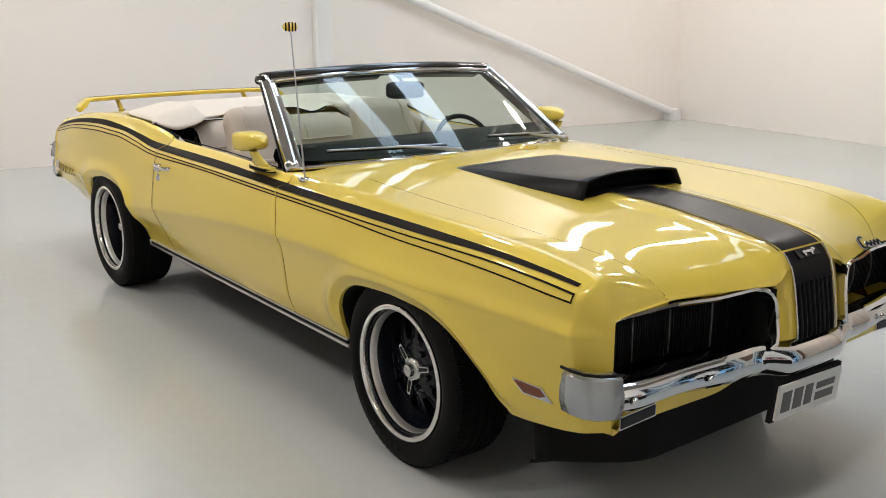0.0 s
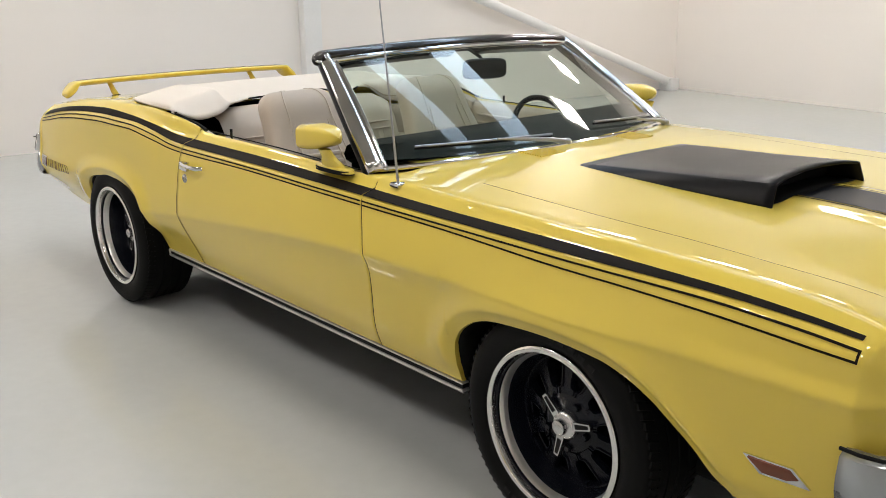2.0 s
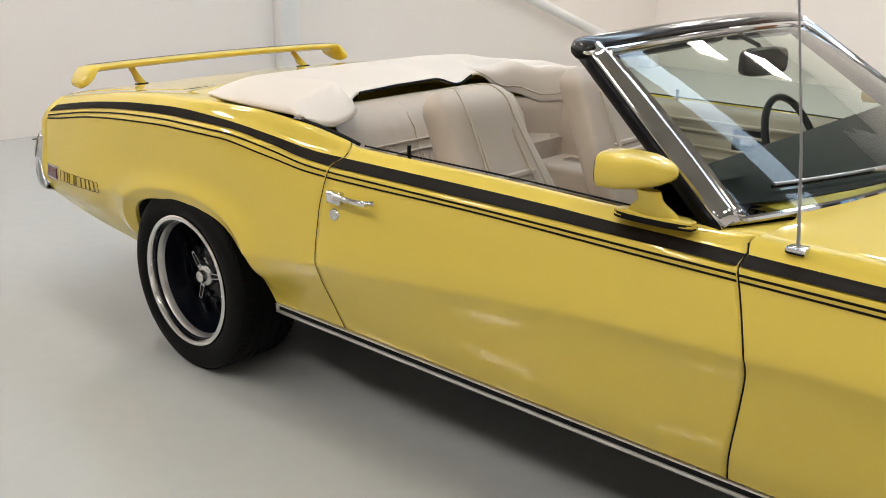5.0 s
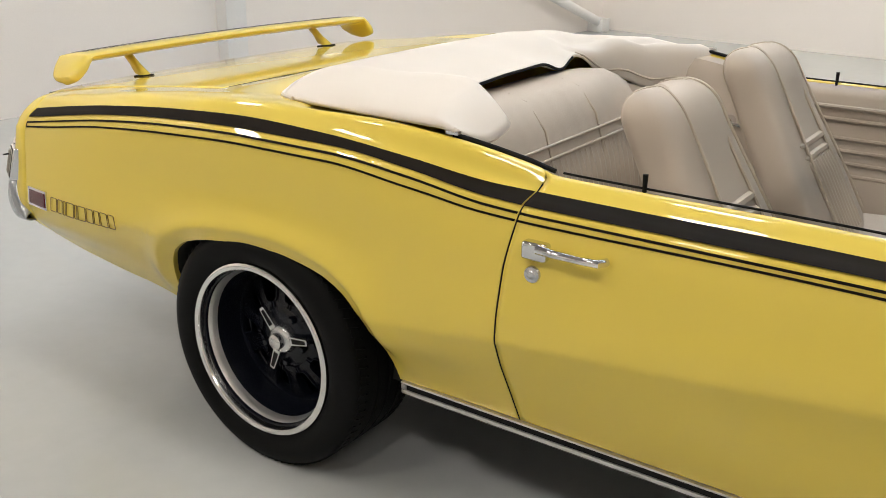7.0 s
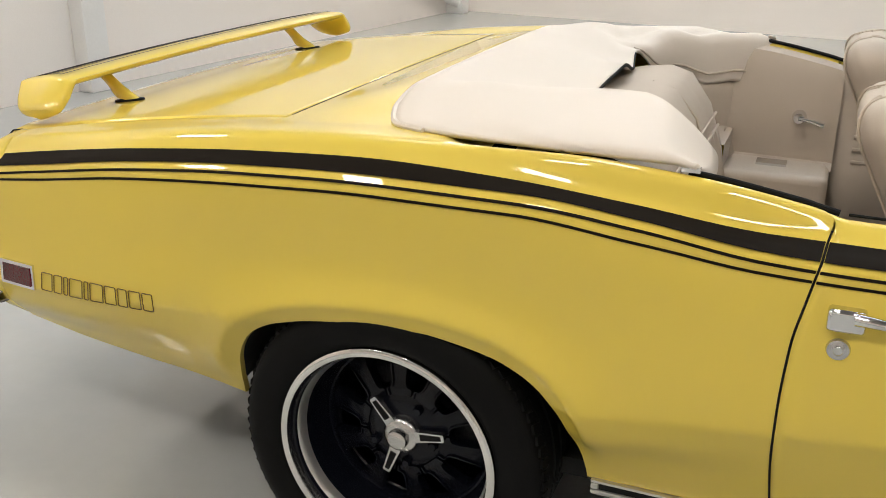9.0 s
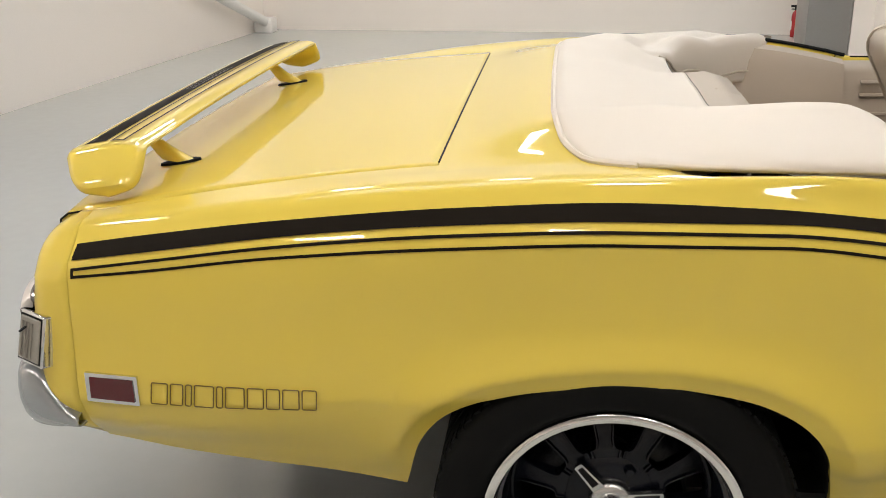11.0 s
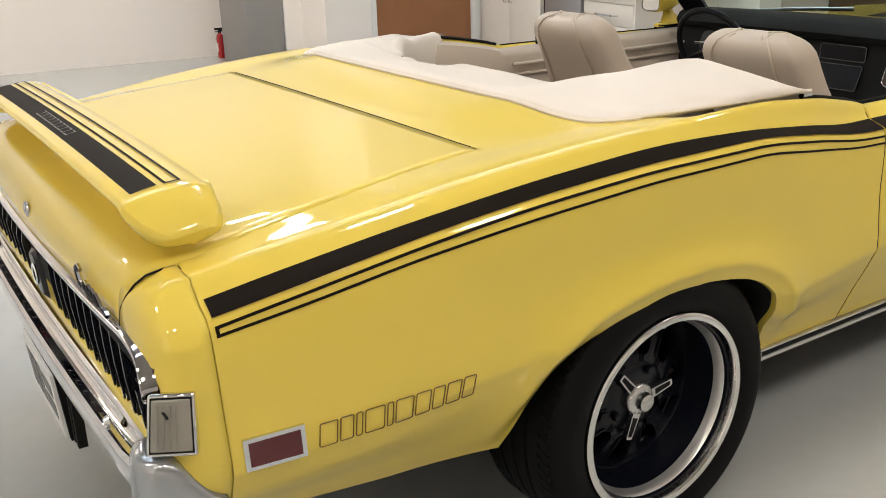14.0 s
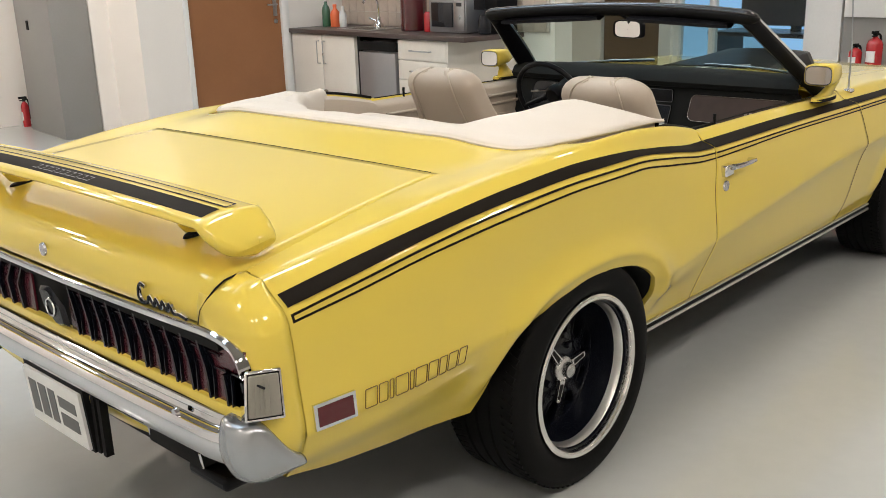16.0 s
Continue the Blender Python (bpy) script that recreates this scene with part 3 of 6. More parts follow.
for sy in (-1, 1):
    box("inner_sill", .42, 2.50, sy * .745 - .035, sy * .745 + .035, .285, .335, BLACKMATT, car)
    box("sill_trim", .409, 2.434, sy * .814 - .016, sy * .814 + .016, .305, .3165, MACHINED, car, "bright chrome sill trim", bevel=.004)
    box("sill_flange", .42, 2.43, sy * .806 - .012, sy * .806 + .012, .297, .3045, GUNMETAL, car, "dark grey sill flange")
    box("sill_trim_edge", .409, 2.432, sy * .815 - .014, sy * .815 + .014, .3320, .3370, MACHINED, car, "thin chrome upper edge")
    box("sill_trim_insert", .425, 2.430, sy * .813 - .013, sy * .813 + .013, .317, .3315, BLACKMATT, car)
    box("sill_trim_cap", .409, .424, sy * .814 - .016, sy * .814 + .016, .317, .3315, MACHINED, car, "bright chrome end cap", bevel=.003)


# ---- wheels ----
def wheel(at, side, dish):
    """Deep-dished wheel on a low tyre; the outer face looks to -y before turning."""
    w = empty("wheel", "", "")
    w.parent = car
    w.location = at
    if side > 0:
        w.rotation_euler = (0, 0, math.pi)
    R, r = .334, .240
    prof = [(r - .004, -.095), (r + .006, -.108), (r + .025, -.116), (r + .055, -.118), (R - .022, -.110), (R - .010, -.102), (R - .003, -.088)]
    for c in (-.055, -.018, .018, .055):
        prof += [(R, c - .014), (R - .006, c - .012), (R - .006, c - .007), (R, c - .005)]
    prof += [(R - .003, .088), (R - .012, .104), (r + .05, .118), (r + .006, .108), (r - .004, .09)]
    prof = [(a, h - dish * ss((.11 - h) / .2)) for a, h in prof]
    tyre = mesh_object("tyre", *lathe(prof, 72), RUBBER, w, "black low-profile rubber tyre")
    # dark bars where the sidewall carries writing
    for k in range(10 if at[0] > 1 else 0):
        a = radians((58 if k < 5 else 238) + (k % 5) * 7.5)
        vs = [((r + d) * math.cos(a + da), -.1185 - dish - dy, (r + d) * math.sin(a + da)) for dy in (-.004, .0012) for d, da in ((.030, -.040), (.030, .040), (.046, .038), (.046, -.038))]
        mesh_object("sidewall_bar", vs, [(0, 1, 2, 3), (7, 6, 5, 4), (0, 4, 5, 1), (1, 5, 6, 2), (2, 6, 7, 3), (3, 7, 4, 0)], SIDEWALL, tyre)
    # shoulder blocks of the tread
    blocks = []
    for k in range(84):
        a = k * math.tau / 84
        for s in (-1, 1):
            m = Matrix.Rotation(a, 4, "Y") @ Matrix.Translation((R - .001, s * .080 - dish * (.8 if s < 0 else .1), 0)) @ Matrix.Rotation(radians(18 * s), 4, "X")
            blocks.append(moved(flatbox(-.008, .0006, -.020, .020, -.0085, .0085), m))
    tagged(mesh_object("tread", *join(*blocks), RUBBER, tyre), kind="stuff")
    def deep(h):
        return h - dish * ss((.01 - h) / .07)

    def ring(name, prof_, material, par, label):
        return mesh_object(name, *lathe([(q, deep(h)) for q, h in prof_], 72), material, par, label)
    rim = ring("rim", [(r - .004, -.090), (r + .001, -.104), (r - .000, -.111), (r - .004, -.1145), (r - .010, -.1150), (r - .016, -.1125), (r - .0185, -.106), (r - .020, -.094)], POLISHED, w, "polished aluminium rim lip")
    # the dark reflection between the polished steps is put in as gloss black
    ring("rim_groove", [(r - .020, -.094), (r - .0235, -.092), (r - .0245, -.084)], BLACKGLOSS, rim, "dark rim groove")
    ring("rim_dish", [(r - .0245, -.084), (r - .027, -.080), (r - .030, -.069), (r - .033, -.058)], MACHINED, rim, "brushed aluminium rim dish")
    ring("rim_wall", [(r - .033, -.058), (r - .040, -.036), (r - .043, -.026), (r - .046, -.014), (r - .055, .002)], BLACKGLOSS, rim, "gloss black inner rim wall")
    barrel = [(r - .046, -.012), (r - .06, .004), (r - .06, .10), (.05, .10)]
    mesh_object("barrel", *lathe(barrel, 48), BLACKGLOSS, w, "black inner barrel")
    # centre: hub plate and ten webs between rounded windows with raised edges
    hub = mesh_object("wheel_centre", *lathe([(.0, -.046), (.06, -.046), (.078, -.042), (.092, -.036), (.094, .0)], 40), BLACKGLOSS, w, "gloss black wheel centre with ten windows")
    ring("centre_ring", [(.183, .010), (.183, -.010), (.187, -.015), (.192, -.015), (.197, -.008), (.197, .010)], BLACKGLOSS, hub, "")
    window = pchip([(.085, 0), (.099, 0), (.104, .011), (.115, .018), (.14, .0235), (.17, .0285), (.179, .026), (.185, .014), (.190, 0)])
    P = []
    for q in (.085, .094, .099, .101, .104, .109, .115, .127, .14, .155, .17, .175, .179, .182, .185, .190):
        hw = q * .312 - window(q)
        dp = -.042 + .034 * ((q - .06) / .142) ** 1.6
        P.append([(q, dp + dy, o * hw + dx) for o, dx, dy in ((-1, 0, .022), (-1, 0, -.001), (-1, .0015, -.0055), (-1, .0045, -.0055), (-1, .0065, -.001), (-.2, 0, -.002),
                  (.2, 0, -.002), (1, -.0065, -.001), (1, -.0045, -.0055), (1, -.0015, -.0055), (1, 0, -.001), (1, 0, .022))])
    spoke_me = None
    for k in range(10):
        if spoke_me is None:
            ob = mesh_object("spoke", *grid(P, close_v=True), BLACKGLOSS, hub, angle=30)
            spoke_me = ob.data
        else:
            ob = new("spoke", spoke_me)
            ob.parent = hub
        ob.rotation_euler = (0, k * math.tau / 10 + .2, 0)
    for k in range(5):
        m = Matrix.Rotation(k * math.tau / 5 + .2, 4, "Y") @ Matrix.Translation((.071, -.047, 0))
        mesh_object("wheel_nut", *moved(lathe([(0, -.010), (.008, -.010), (.011, -.006), (.012, 0)], 6), m), BLACKGLOSS, hub, "black wheel nut")
    mesh_object("tyre_valve", *moved(tube([(.186, -.02, 0), (.176, -.05, 0)], .004, 8), Matrix.Rotation(-1.1, 4, "Y")), STEEL, w, "small steel tyre valve")
    # spinner
    cap = lathe([(0, -.088), (.015, -.088), (.021, -.084), (.023, -.076), (.023, -.068), (.034, -.066), (.040, -.060), (.042, -.050), (.042, -.03)], 32)
    cap_ob = mesh_object("spinner", *cap, DULLCHROME, w, "brushed metal three-eared spinner")
    for k in range(3):
        a = k * math.tau / 3 + (1.81 if at[0] > 1 else -.17)
        out = [(.034, -.0125), (.034, .0125), (.098, .0085), (.100, .006), (.100, -.006), (.098, -.0085)]
        vs = [(x, y, z) for y in (-.064, -.052) for x, z in out]
        n = len(out)
        fs = [tuple(range(n)), tuple(reversed(range(n, 2 * n)))] + [(i, (i + 1) % n + 0, (i + 1) % n + n, i + n)[::-1] for i in range(n)]
        ear = moved((vs, fs), Matrix.Rotation(a, 4, "Y"))
        mesh_object("ear", *ear, DULLCHROME, cap_ob)
        vs = [(x, y, z) for y in (-.0652, -.06) for x, z in ((.046, -.0072), (.046, .0072), (.093, .0050), (.093, -.0050))]
        fs = [(0, 1, 2, 3), (7, 6, 5, 4), (0, 4, 5, 1), (1, 5, 6, 2), (2, 6, 7, 3), (3, 7, 4, 0)]
        mesh_object("ear_inset", *moved((vs, fs), Matrix.Rotation(a, 4, "Y")), BLACKMATT, cap_ob)
    return w


# wheel houses behind the rear wheels
for s in (-1, 1):
    P = []
    for k in range(25):
        a = math.pi * (k / 24) - .06 + .12 * k / 24
        x, z = .026 + .418 * math.cos(a), .425 + .262 * math.sin(a)
        P.append([(x, s * y, z) for y in (.795, .74, .62)] + [(.028 + (x - .028) * .5, s * .615, .425 + (z - .425) * .5), (.028, s * .615, .425)])
    solid(mesh_object("wheel_house", *grid(P, flip=s < 0), BLACKMATT, car, "black wheel house"), .004)
for x, y, d in ((0.0, .766, .036), (2.822, .745, .012)):
    for s in (-1, 1):
        wheel((x, s * y, .334), s, d)


# ---- front end ----
def front_x(y, z=.735):
    return 3.70 + lead(abs(y))


grille = empty("grille", "", "")
grille.parent = car
for sy in (-1, 1):
    ys = [sy * y for y in np.linspace(.09, .775, 34)]
    back = [[(front_x(y) - .085, y, z) for z in (.555, .64, .765)] for y in ys]
    mesh_object("grille_backing", *grid(back, flip=sy < 0), BLACKMATT, grille, "black recessed grille panel")
    ribs = []
    for y in np.linspace(.205, .765, 60):
        x = front_x(y) - .075
        ribs.append(flatbox(x - .01, x + .012, sy * y - .0024, sy * y + .0024, .557, .745))
    tagged(mesh_object("grille_ribs", *join(*ribs), SATIN, grille, "fine black vertical grille ribs"), kind="stuff")
    for y in (.34, .48, .62):
        x = front_x(y) - .058
        pts = [(x + .010 * math.sin(math.pi * t), sy * (y + .012 * math.sin(math.pi * t)), .565 + .155 * t) for t in np.linspace(0, 1, 9)]
        mesh_object("grille_bar", *tube(pts, .0022, 6), GUNMETAL, grille, "thin grey vertical bar")
    # bright surround: over the top, round the inner corner and down beside the nose
    pts = [(3.684, sy * .787, .69), (3.686, sy * .786, .712), (3.688, sy * .780, .725)]
    pts += [(front_x(y) + .003, sy * y, .731 + .014 * ss((.42 - y) / .2)) for y in np.linspace(.765, .25, 16)]
    pts += [(front_x(.22) + .004, sy * .222, .742), (front_x(.20) + .005, sy * .202, .730), (front_x(.18) + .004, sy * .188, .705), (front_x(.18) + .010, sy * .184, .66), (front_x(.18) + .018, sy * .184, .60), (front_x(.18) + .020, sy * .190, .577), (front_x(.19) + .016, sy * .205, .560)]
    vs, fs = [], []
    P = []
    for i, p in enumerate(pts):
        a, b = Vector(pts[max(i - 1, 0)]), Vector(pts[min(i + 1, len(pts) - 1)])
        d = (b - a).normalized()
        o = d.cross(Vector((1, 0, 0))).normalized() * .0065
        p = Vector(p)
        P.append([p - o + Vector((-.03, 0, 0)), p - o, p + Vector((.006, 0, 0)), p + o, p + o + Vector((-.03, 0, 0))])
    mesh_object("grille_surround", *grid(P, flip=sy < 0), CHROME, grille, "bright chrome grille surround")
    # black upper and inner walls of the opening
    P = [[(front_x(y) - .002, sy * y, .730 + .014 * ss((.42 - y) / .2)), (front_x(y) - .09, sy * y, .740 + .012 * ss((.42 - y) / .2))] for y in np.linspace(.780, .18, 20)]
    mesh_object("grille_roof", *grid(P, flip=sy > 0), BLACKMATT, grille)
    P = [[(front_x(.19) + .010, sy * .190, z), (front_x(.2) - .09, sy * .190, z)] for z in (.53, .65, .742)]
    mesh_object("grille_inner_wall", *grid(P), BLACKMATT, grille)
    P = [[(3.69, sy * .775, z), (3.60, sy * .775, z)] for z in (.55, .73)]
    mesh_object("grille_end", *grid(P), BLACKMATT, grille)

# yellow nose between the grilles, with the ribbed black centre
prof = [(3.735, .838), (3.766, .815), (3.786, .785), (3.800, .74), (3.813, .67), (3.823, .61), (3.825, .575), (3.80, .555)]
P = []
for y in np.linspace(-1, 1, 25):
    row = []
    for k, (x, z) in enumerate(prof):
        w = .184
        row.append((x - .035 * abs(y) ** 3 - (0.012 if k == 0 else 0), y * w, z - (.006 if k < 2 else 0)))
    P.append(row)
vf = grid(P)
nose = solid(mesh_object("nose_panel", *vf, PAINT, car), .03)
prof2 = [(3.752, .829)] + [p for p in prof if p[1] < .82]
P = [[(x + .0025, y, z) for x, z in prof2] for y in np.linspace(-.098, .098, 5)]
insert = mesh_object("nose_insert", *grid(P), SATIN, nose, "satin black nose insert")
for y in np.linspace(-.084, .084, 8):
    pts = [(x + .004, y, z) for x, z in prof2 if z < .78]
    mesh_object("nose_rib", *tube(pts, .006, 6), SATIN, insert)
for y in (-.104, .104):
    pts = [(x + .004, y, z) for x, z in prof2]
    mesh_object("nose_edge", *tube(pts, .0028, 6), DULLCHROME, insert)
mesh_object("nose_badge", *moved(flatbox(-.004, .004, -.055, .055, -.016, .016), Matrix.Translation((3.770, 0, .816)) @ Matrix.Rotation(radians(-50), 4, "Y")), BLACKGLOSS, insert, "black badge")
mesh_object("badge_figure", *moved(join(flatbox(0, .004, -.028, .026, -.003, .006), flatbox(0, .004, .02, .036, .001, .010), flatbox(0, .004, -.026, -.018, -.012, 0), flatbox(0, .004, .008, .016, -.012, 0)),
            Matrix.Translation((3.773, 0, .819)) @ Matrix.Rotation(radians(-50), 4, "Y")), CHROME, insert, "small chrome emblem")

# black band along the bonnet with pinstripes
P, P1, Q1 = [], [], []
for x0 in np.linspace(3.0, 3.635, 30):
    def up(y):
        p = top_front(x0, y)
        return (p[0] + .0015, p[1], p[2] + .0018)
    P.append([up(y) for y in np.linspace(-.098, .098, 9)])
    P1.append([up(y) for y in (-.114, -.107)])
    Q1.append([up(y) for y in (.107, .114)])
mesh_object("bonnet_band", *grid(P), SATIN, bonnet, "wide satin black band")
for q in (P1, Q1):
    mesh_object("pinstripe", *grid(q), BLACKSTRIPE, bonnet, "thin black pinstripe")

# bonnet scoop: low at the back, open to the front
P = []
for s in np.linspace(0, 1, 16):
    x0 = 2.395 + (3.045 - 2.395) * s
    h = .002 + .066 * s ** .92
    w = .30 - .035 * s
    row = []
    for t, hh in ((-1, 0), (-.99, .12), (-.90, .86), (-.885, .93), (-.85, .97), (-.6, 1.0), (-.2, 1.03), (.2, 1.03), (.6, 1.0), (.85, .97), (.885, .93), (.90, .86), (.99, .12), (1, 0)):
        y = t * w
        xx = x0 + .03 * abs(t) ** 2 * ss((s - .7) / .3)
        row.append((xx, y, top_front(x0, y)[2] + h * hh - .002))
    P.append(row)
solid(mesh_object("bonnet_scoop", *grid(P, flip=True), SATIN, bonnet, "satin black bonnet scoop", angle=28), .008)
P = [[(x, y, top_front(x, y)[2] + .003) for y in np.linspace(-.245, .245, 9)] for x in (2.96, 3.06)]
mesh_object("scoop_floor", *grid(P), BLACKMATT, bonnet)
P = [[(2.965, y, z) for z in (.88, .958)] for y in np.linspace(-.24, .24, 3)]
mesh_object("scoop_throat", *grid(P), BLACKMATT, bonnet)

# front bumper bar, end caps, valance and air dam
def bar_section(w, h):
    return [(-.02, -h), (w * .55, -h * .98), (w, -h * .55), (w * 1.05, 0), (w * .92, h * .5), (w * .55, h * .9), (-.02, h)]


bumper = empty("front_bumper", "", "")
bumper.parent = car
P = []
for y in np.linspace(-.835, .835, 61):
    a = abs(y)
    x = 3.752 - .02 * ss((a - .70) / .13) + .032 * ss((.60 - a) / .3) + .048 * ss((.27 - a) / .17)
    zc = .524 - .014 * ss((.22 - a) / .1)
    h = .042 + .007 * ss((.55 - a) / .25)
    P.append([(x + dx - .035, y, zc + dz) for dx, dz in bar_section(.05, h)])
bar = mesh_object("bumper_bar", *grid(P, flip=True), CHROME, bumper, "curved bright chrome bumper bar")
for sy in (-1, 1):
    for y in (.46, .75):
        mesh_object("bumper_bolt", *moved(lathe([(0, .012), (.008, .011), (.012, .004), (.012, 0)], 12, "x"), Matrix.Translation((3.768 + (.022 if y < .6 else -.004), sy * y, .524))), CHROME, bar)
    path = [(3.765, .795), (3.755, .825), (3.738, .856), (3.705, .880), (3.662, .888), (3.622, .886)]
    P = []
    for i, (x, y) in enumerate(path):
        k = i / (len(path) - 1)
        zt, zb = .606 - .006 * k, .474
        nx, ny = (1 - k) ** .7, k ** .7
        l = math.hypot(nx, ny)
        nx, ny = nx / l, ny / l
        row = []
        for o, t in ((-.03, 1), (-.004, .995), (.008, .93), (.016, .6), (.016, .35), (.006, .08), (-.01, 0), (-.03, 0)):
            row.append((x + nx * (o - .012), sy * (y + ny * (o - .012)), zb + (zt - zb) * t))
        P.append(row)
    cap = mesh_object("bumper_end", *grid(P, flip=sy < 0), URETHANE, bumper, "smooth silver bumper end cap")
    solid(cap, .006)
    mesh_object("bumper_seal", *tube([(x + .002, sy * (y + .002), .612) for x, y in path], .0045, 8), BLACKMATT, bumper, "black rubber seal")
P = []
for y in np.linspace(-.771, .771, 41):
    a = abs(y)
    x = 3.722 - .022 * (a / .77) ** 2
    lift = .030 * ss((.34 - a) / .2)
    P.append([(x - .02, y, .55), (x, y, .50), (x + .005, y, .475), (x - .002, y, .442 + lift), (x - .010, y, .416 + lift), (x - .07, y, .410 + lift)])
solid(mesh_object("front_valance", *grid(P), PAINT, car, "yellow painted front valance"), .008)
P = []
for y in np.linspace(-.78, .78, 31):
    a = abs(y)
    x = 3.66 - .20 * ss((a - .45) / .36) ** 1.3
    P.append([(x - .07, y, .43), (x - .06, y, .36), (x - .05, y, .29), (x - .045, y, .215), (x - .07, y, .205)])
solid(mesh_object("air_dam", *grid(P), BLACKMATT, car, "matt black chin air dam"), .01)
for sy in (-1, 1):
    m = Matrix.Translation((3.708, sy * .672, .440)) @ Matrix.Rotation(radians(-sy * 3), 4, "Z")
    mesh_object("indicator_frame", *moved(flatbox(-.02, .006, -.080, .080, -.020, .020), m), CHROME, car, "chrome-rimmed indicator")
    mesh_object("indicator_lens", *moved(flatbox(-.02, .008, -.074, .074, -.015, .015), m), BLACKGLOSS, car)

# front plate: white with dark bars for the writing
plate = empty("front_plate", "", "")
plate.parent = car
m = Matrix.Translation((3.838, -.030, .388)) @ Matrix.Rotation(radians(-2), 4, "X") @ Matrix.Rotation(radians(4), 4, "Y")
def plate_parts(par, m, w, h):
    mesh_object("plate_board", *moved(flatbox(-.004, .004, -w / 2, w / 2, -h / 2, h / 2), m), WHITEPLATE, par, "white plate with dark bars")
    mesh_object("plate_holder", *moved(flatbox(-.02, -.005, -w / 2 - .012, w / 2 + .008, -h / 2 - .008, h / 2 + .012), m), BLACKMATT, par)
    for y0, y1, z0, z1 in ((-.44, -.30, -.30, .30), (-.26, -.12, -.30, .30), (-.08, .04, -.30, .30)):
        mesh_object("bar", *moved(flatbox(.004, .0052, y0 * w, y1 * w, z0 * h, z1 * h), m), GUNMETAL, par)
    for y0, y1, z0, z1 in ((.10, .40, .06, .26), (.10, .40, -.28, -.04)):
        mesh_object("bar", *moved(flatbox(.004, .0052, y0 * w, y1 * w, z0 * h, z1 * h), m), GUNMETAL, par)


plate_parts(plate, m, .335, .112)

# side marker lamps in the flanks
def marker(x0, x1, z0, z1, lens, skew, owner_pair):
    for sy, own in ((-1, owner_pair[0]), (1, owner_pair[1])):
        fr = [flank(x, z, .006) for x, z in ((x0 + skew, z0), (x1 + skew, z0), (x1, z1), (x0, z1))]
        bk = [flank(x, z, -.004) for x, z in ((x0 + skew, z0), (x1 + skew, z0), (x1, z1), (x0, z1))]
        def shape(a, off):
            c = sum((Vector(p) for p in fr), Vector()) / 4
            f = [c + (Vector(p) - c) * a + Vector((0, -off, 0)) for p in fr]
            b = [c + (Vector(p) - c) * a + Vector((0, .02, 0)) for p in fr]
            vs = [(p.x, p.y, p.z) for p in f + b]
            fs = [(0, 1, 2, 3), (7, 6, 5, 4), (0, 4, 5, 1), (1, 5, 6, 2), (2, 6, 7, 3), (3, 7, 4, 0)]
            return (vs, fs) if sy < 0 else mirror_y((vs, fs))
        f = mesh_object("marker_frame", *shape(1.0, 0), CHROME, own, "chrome-framed side marker lamp")
        c = Vector(shape(1.0, 0)[0][0])
        vs, fs = shape(1.0, .0015)
        g = Vector((sum(v[0] for v in vs) / 8, 0, sum(v[2] for v in vs) / 8))
        vs = [(g.x + (v[0] - g.x) * .84, v[1], g.z + (v[2] - g.z) * .74) for v in vs]
        mesh_object("marker_lens", vs, fs, lens, f)


marker(3.400, 3.512, .466, .506, AMBERLENS, .038, fenders)
marker(-.978, -.872, .554, .610, REDLENS, 0.0, quarters)


# ---- rear end ----
tail_panel = empty("tail_panel", "", "")
tail_panel.parent = car
box("tail_backing", -1.080, -1.04, -.775, .775, .58, .765, BLACKMATT, tail_panel, "dark tail panel")
corner = [(-1.098, .700, .7640), (-1.098, .745, .7625), (-1.099, .782, .758), (-1.101, .812, .750), (-1.104, .832, .738), (-1.106, .846, .722), (-1.107, .853, .708)]
path = [(x, -y, z) for x, y, z in reversed(corner)] + [(-1.098 - .018 * (1 - (y / .7) ** 2), y, .764) for y in np.linspace(-.66, .66, 27)] + corner
path = smooth_path(path, 3)
P = []
for p in path:
    P.append([(p.x + .02, p.y, p.z + .010), (p.x - .001, p.y, p.z + .010), (p.x - .006, p.y, p.z + .006), (p.x - .007, p.y, p.z), (p.x - .004, p.y, p.z - .007), (p.x + .02, p.y, p.z - .010)])
mesh_object("tail_trim", *grid(P, flip=True), CHROME, tail_panel, "bright chrome upper trim")
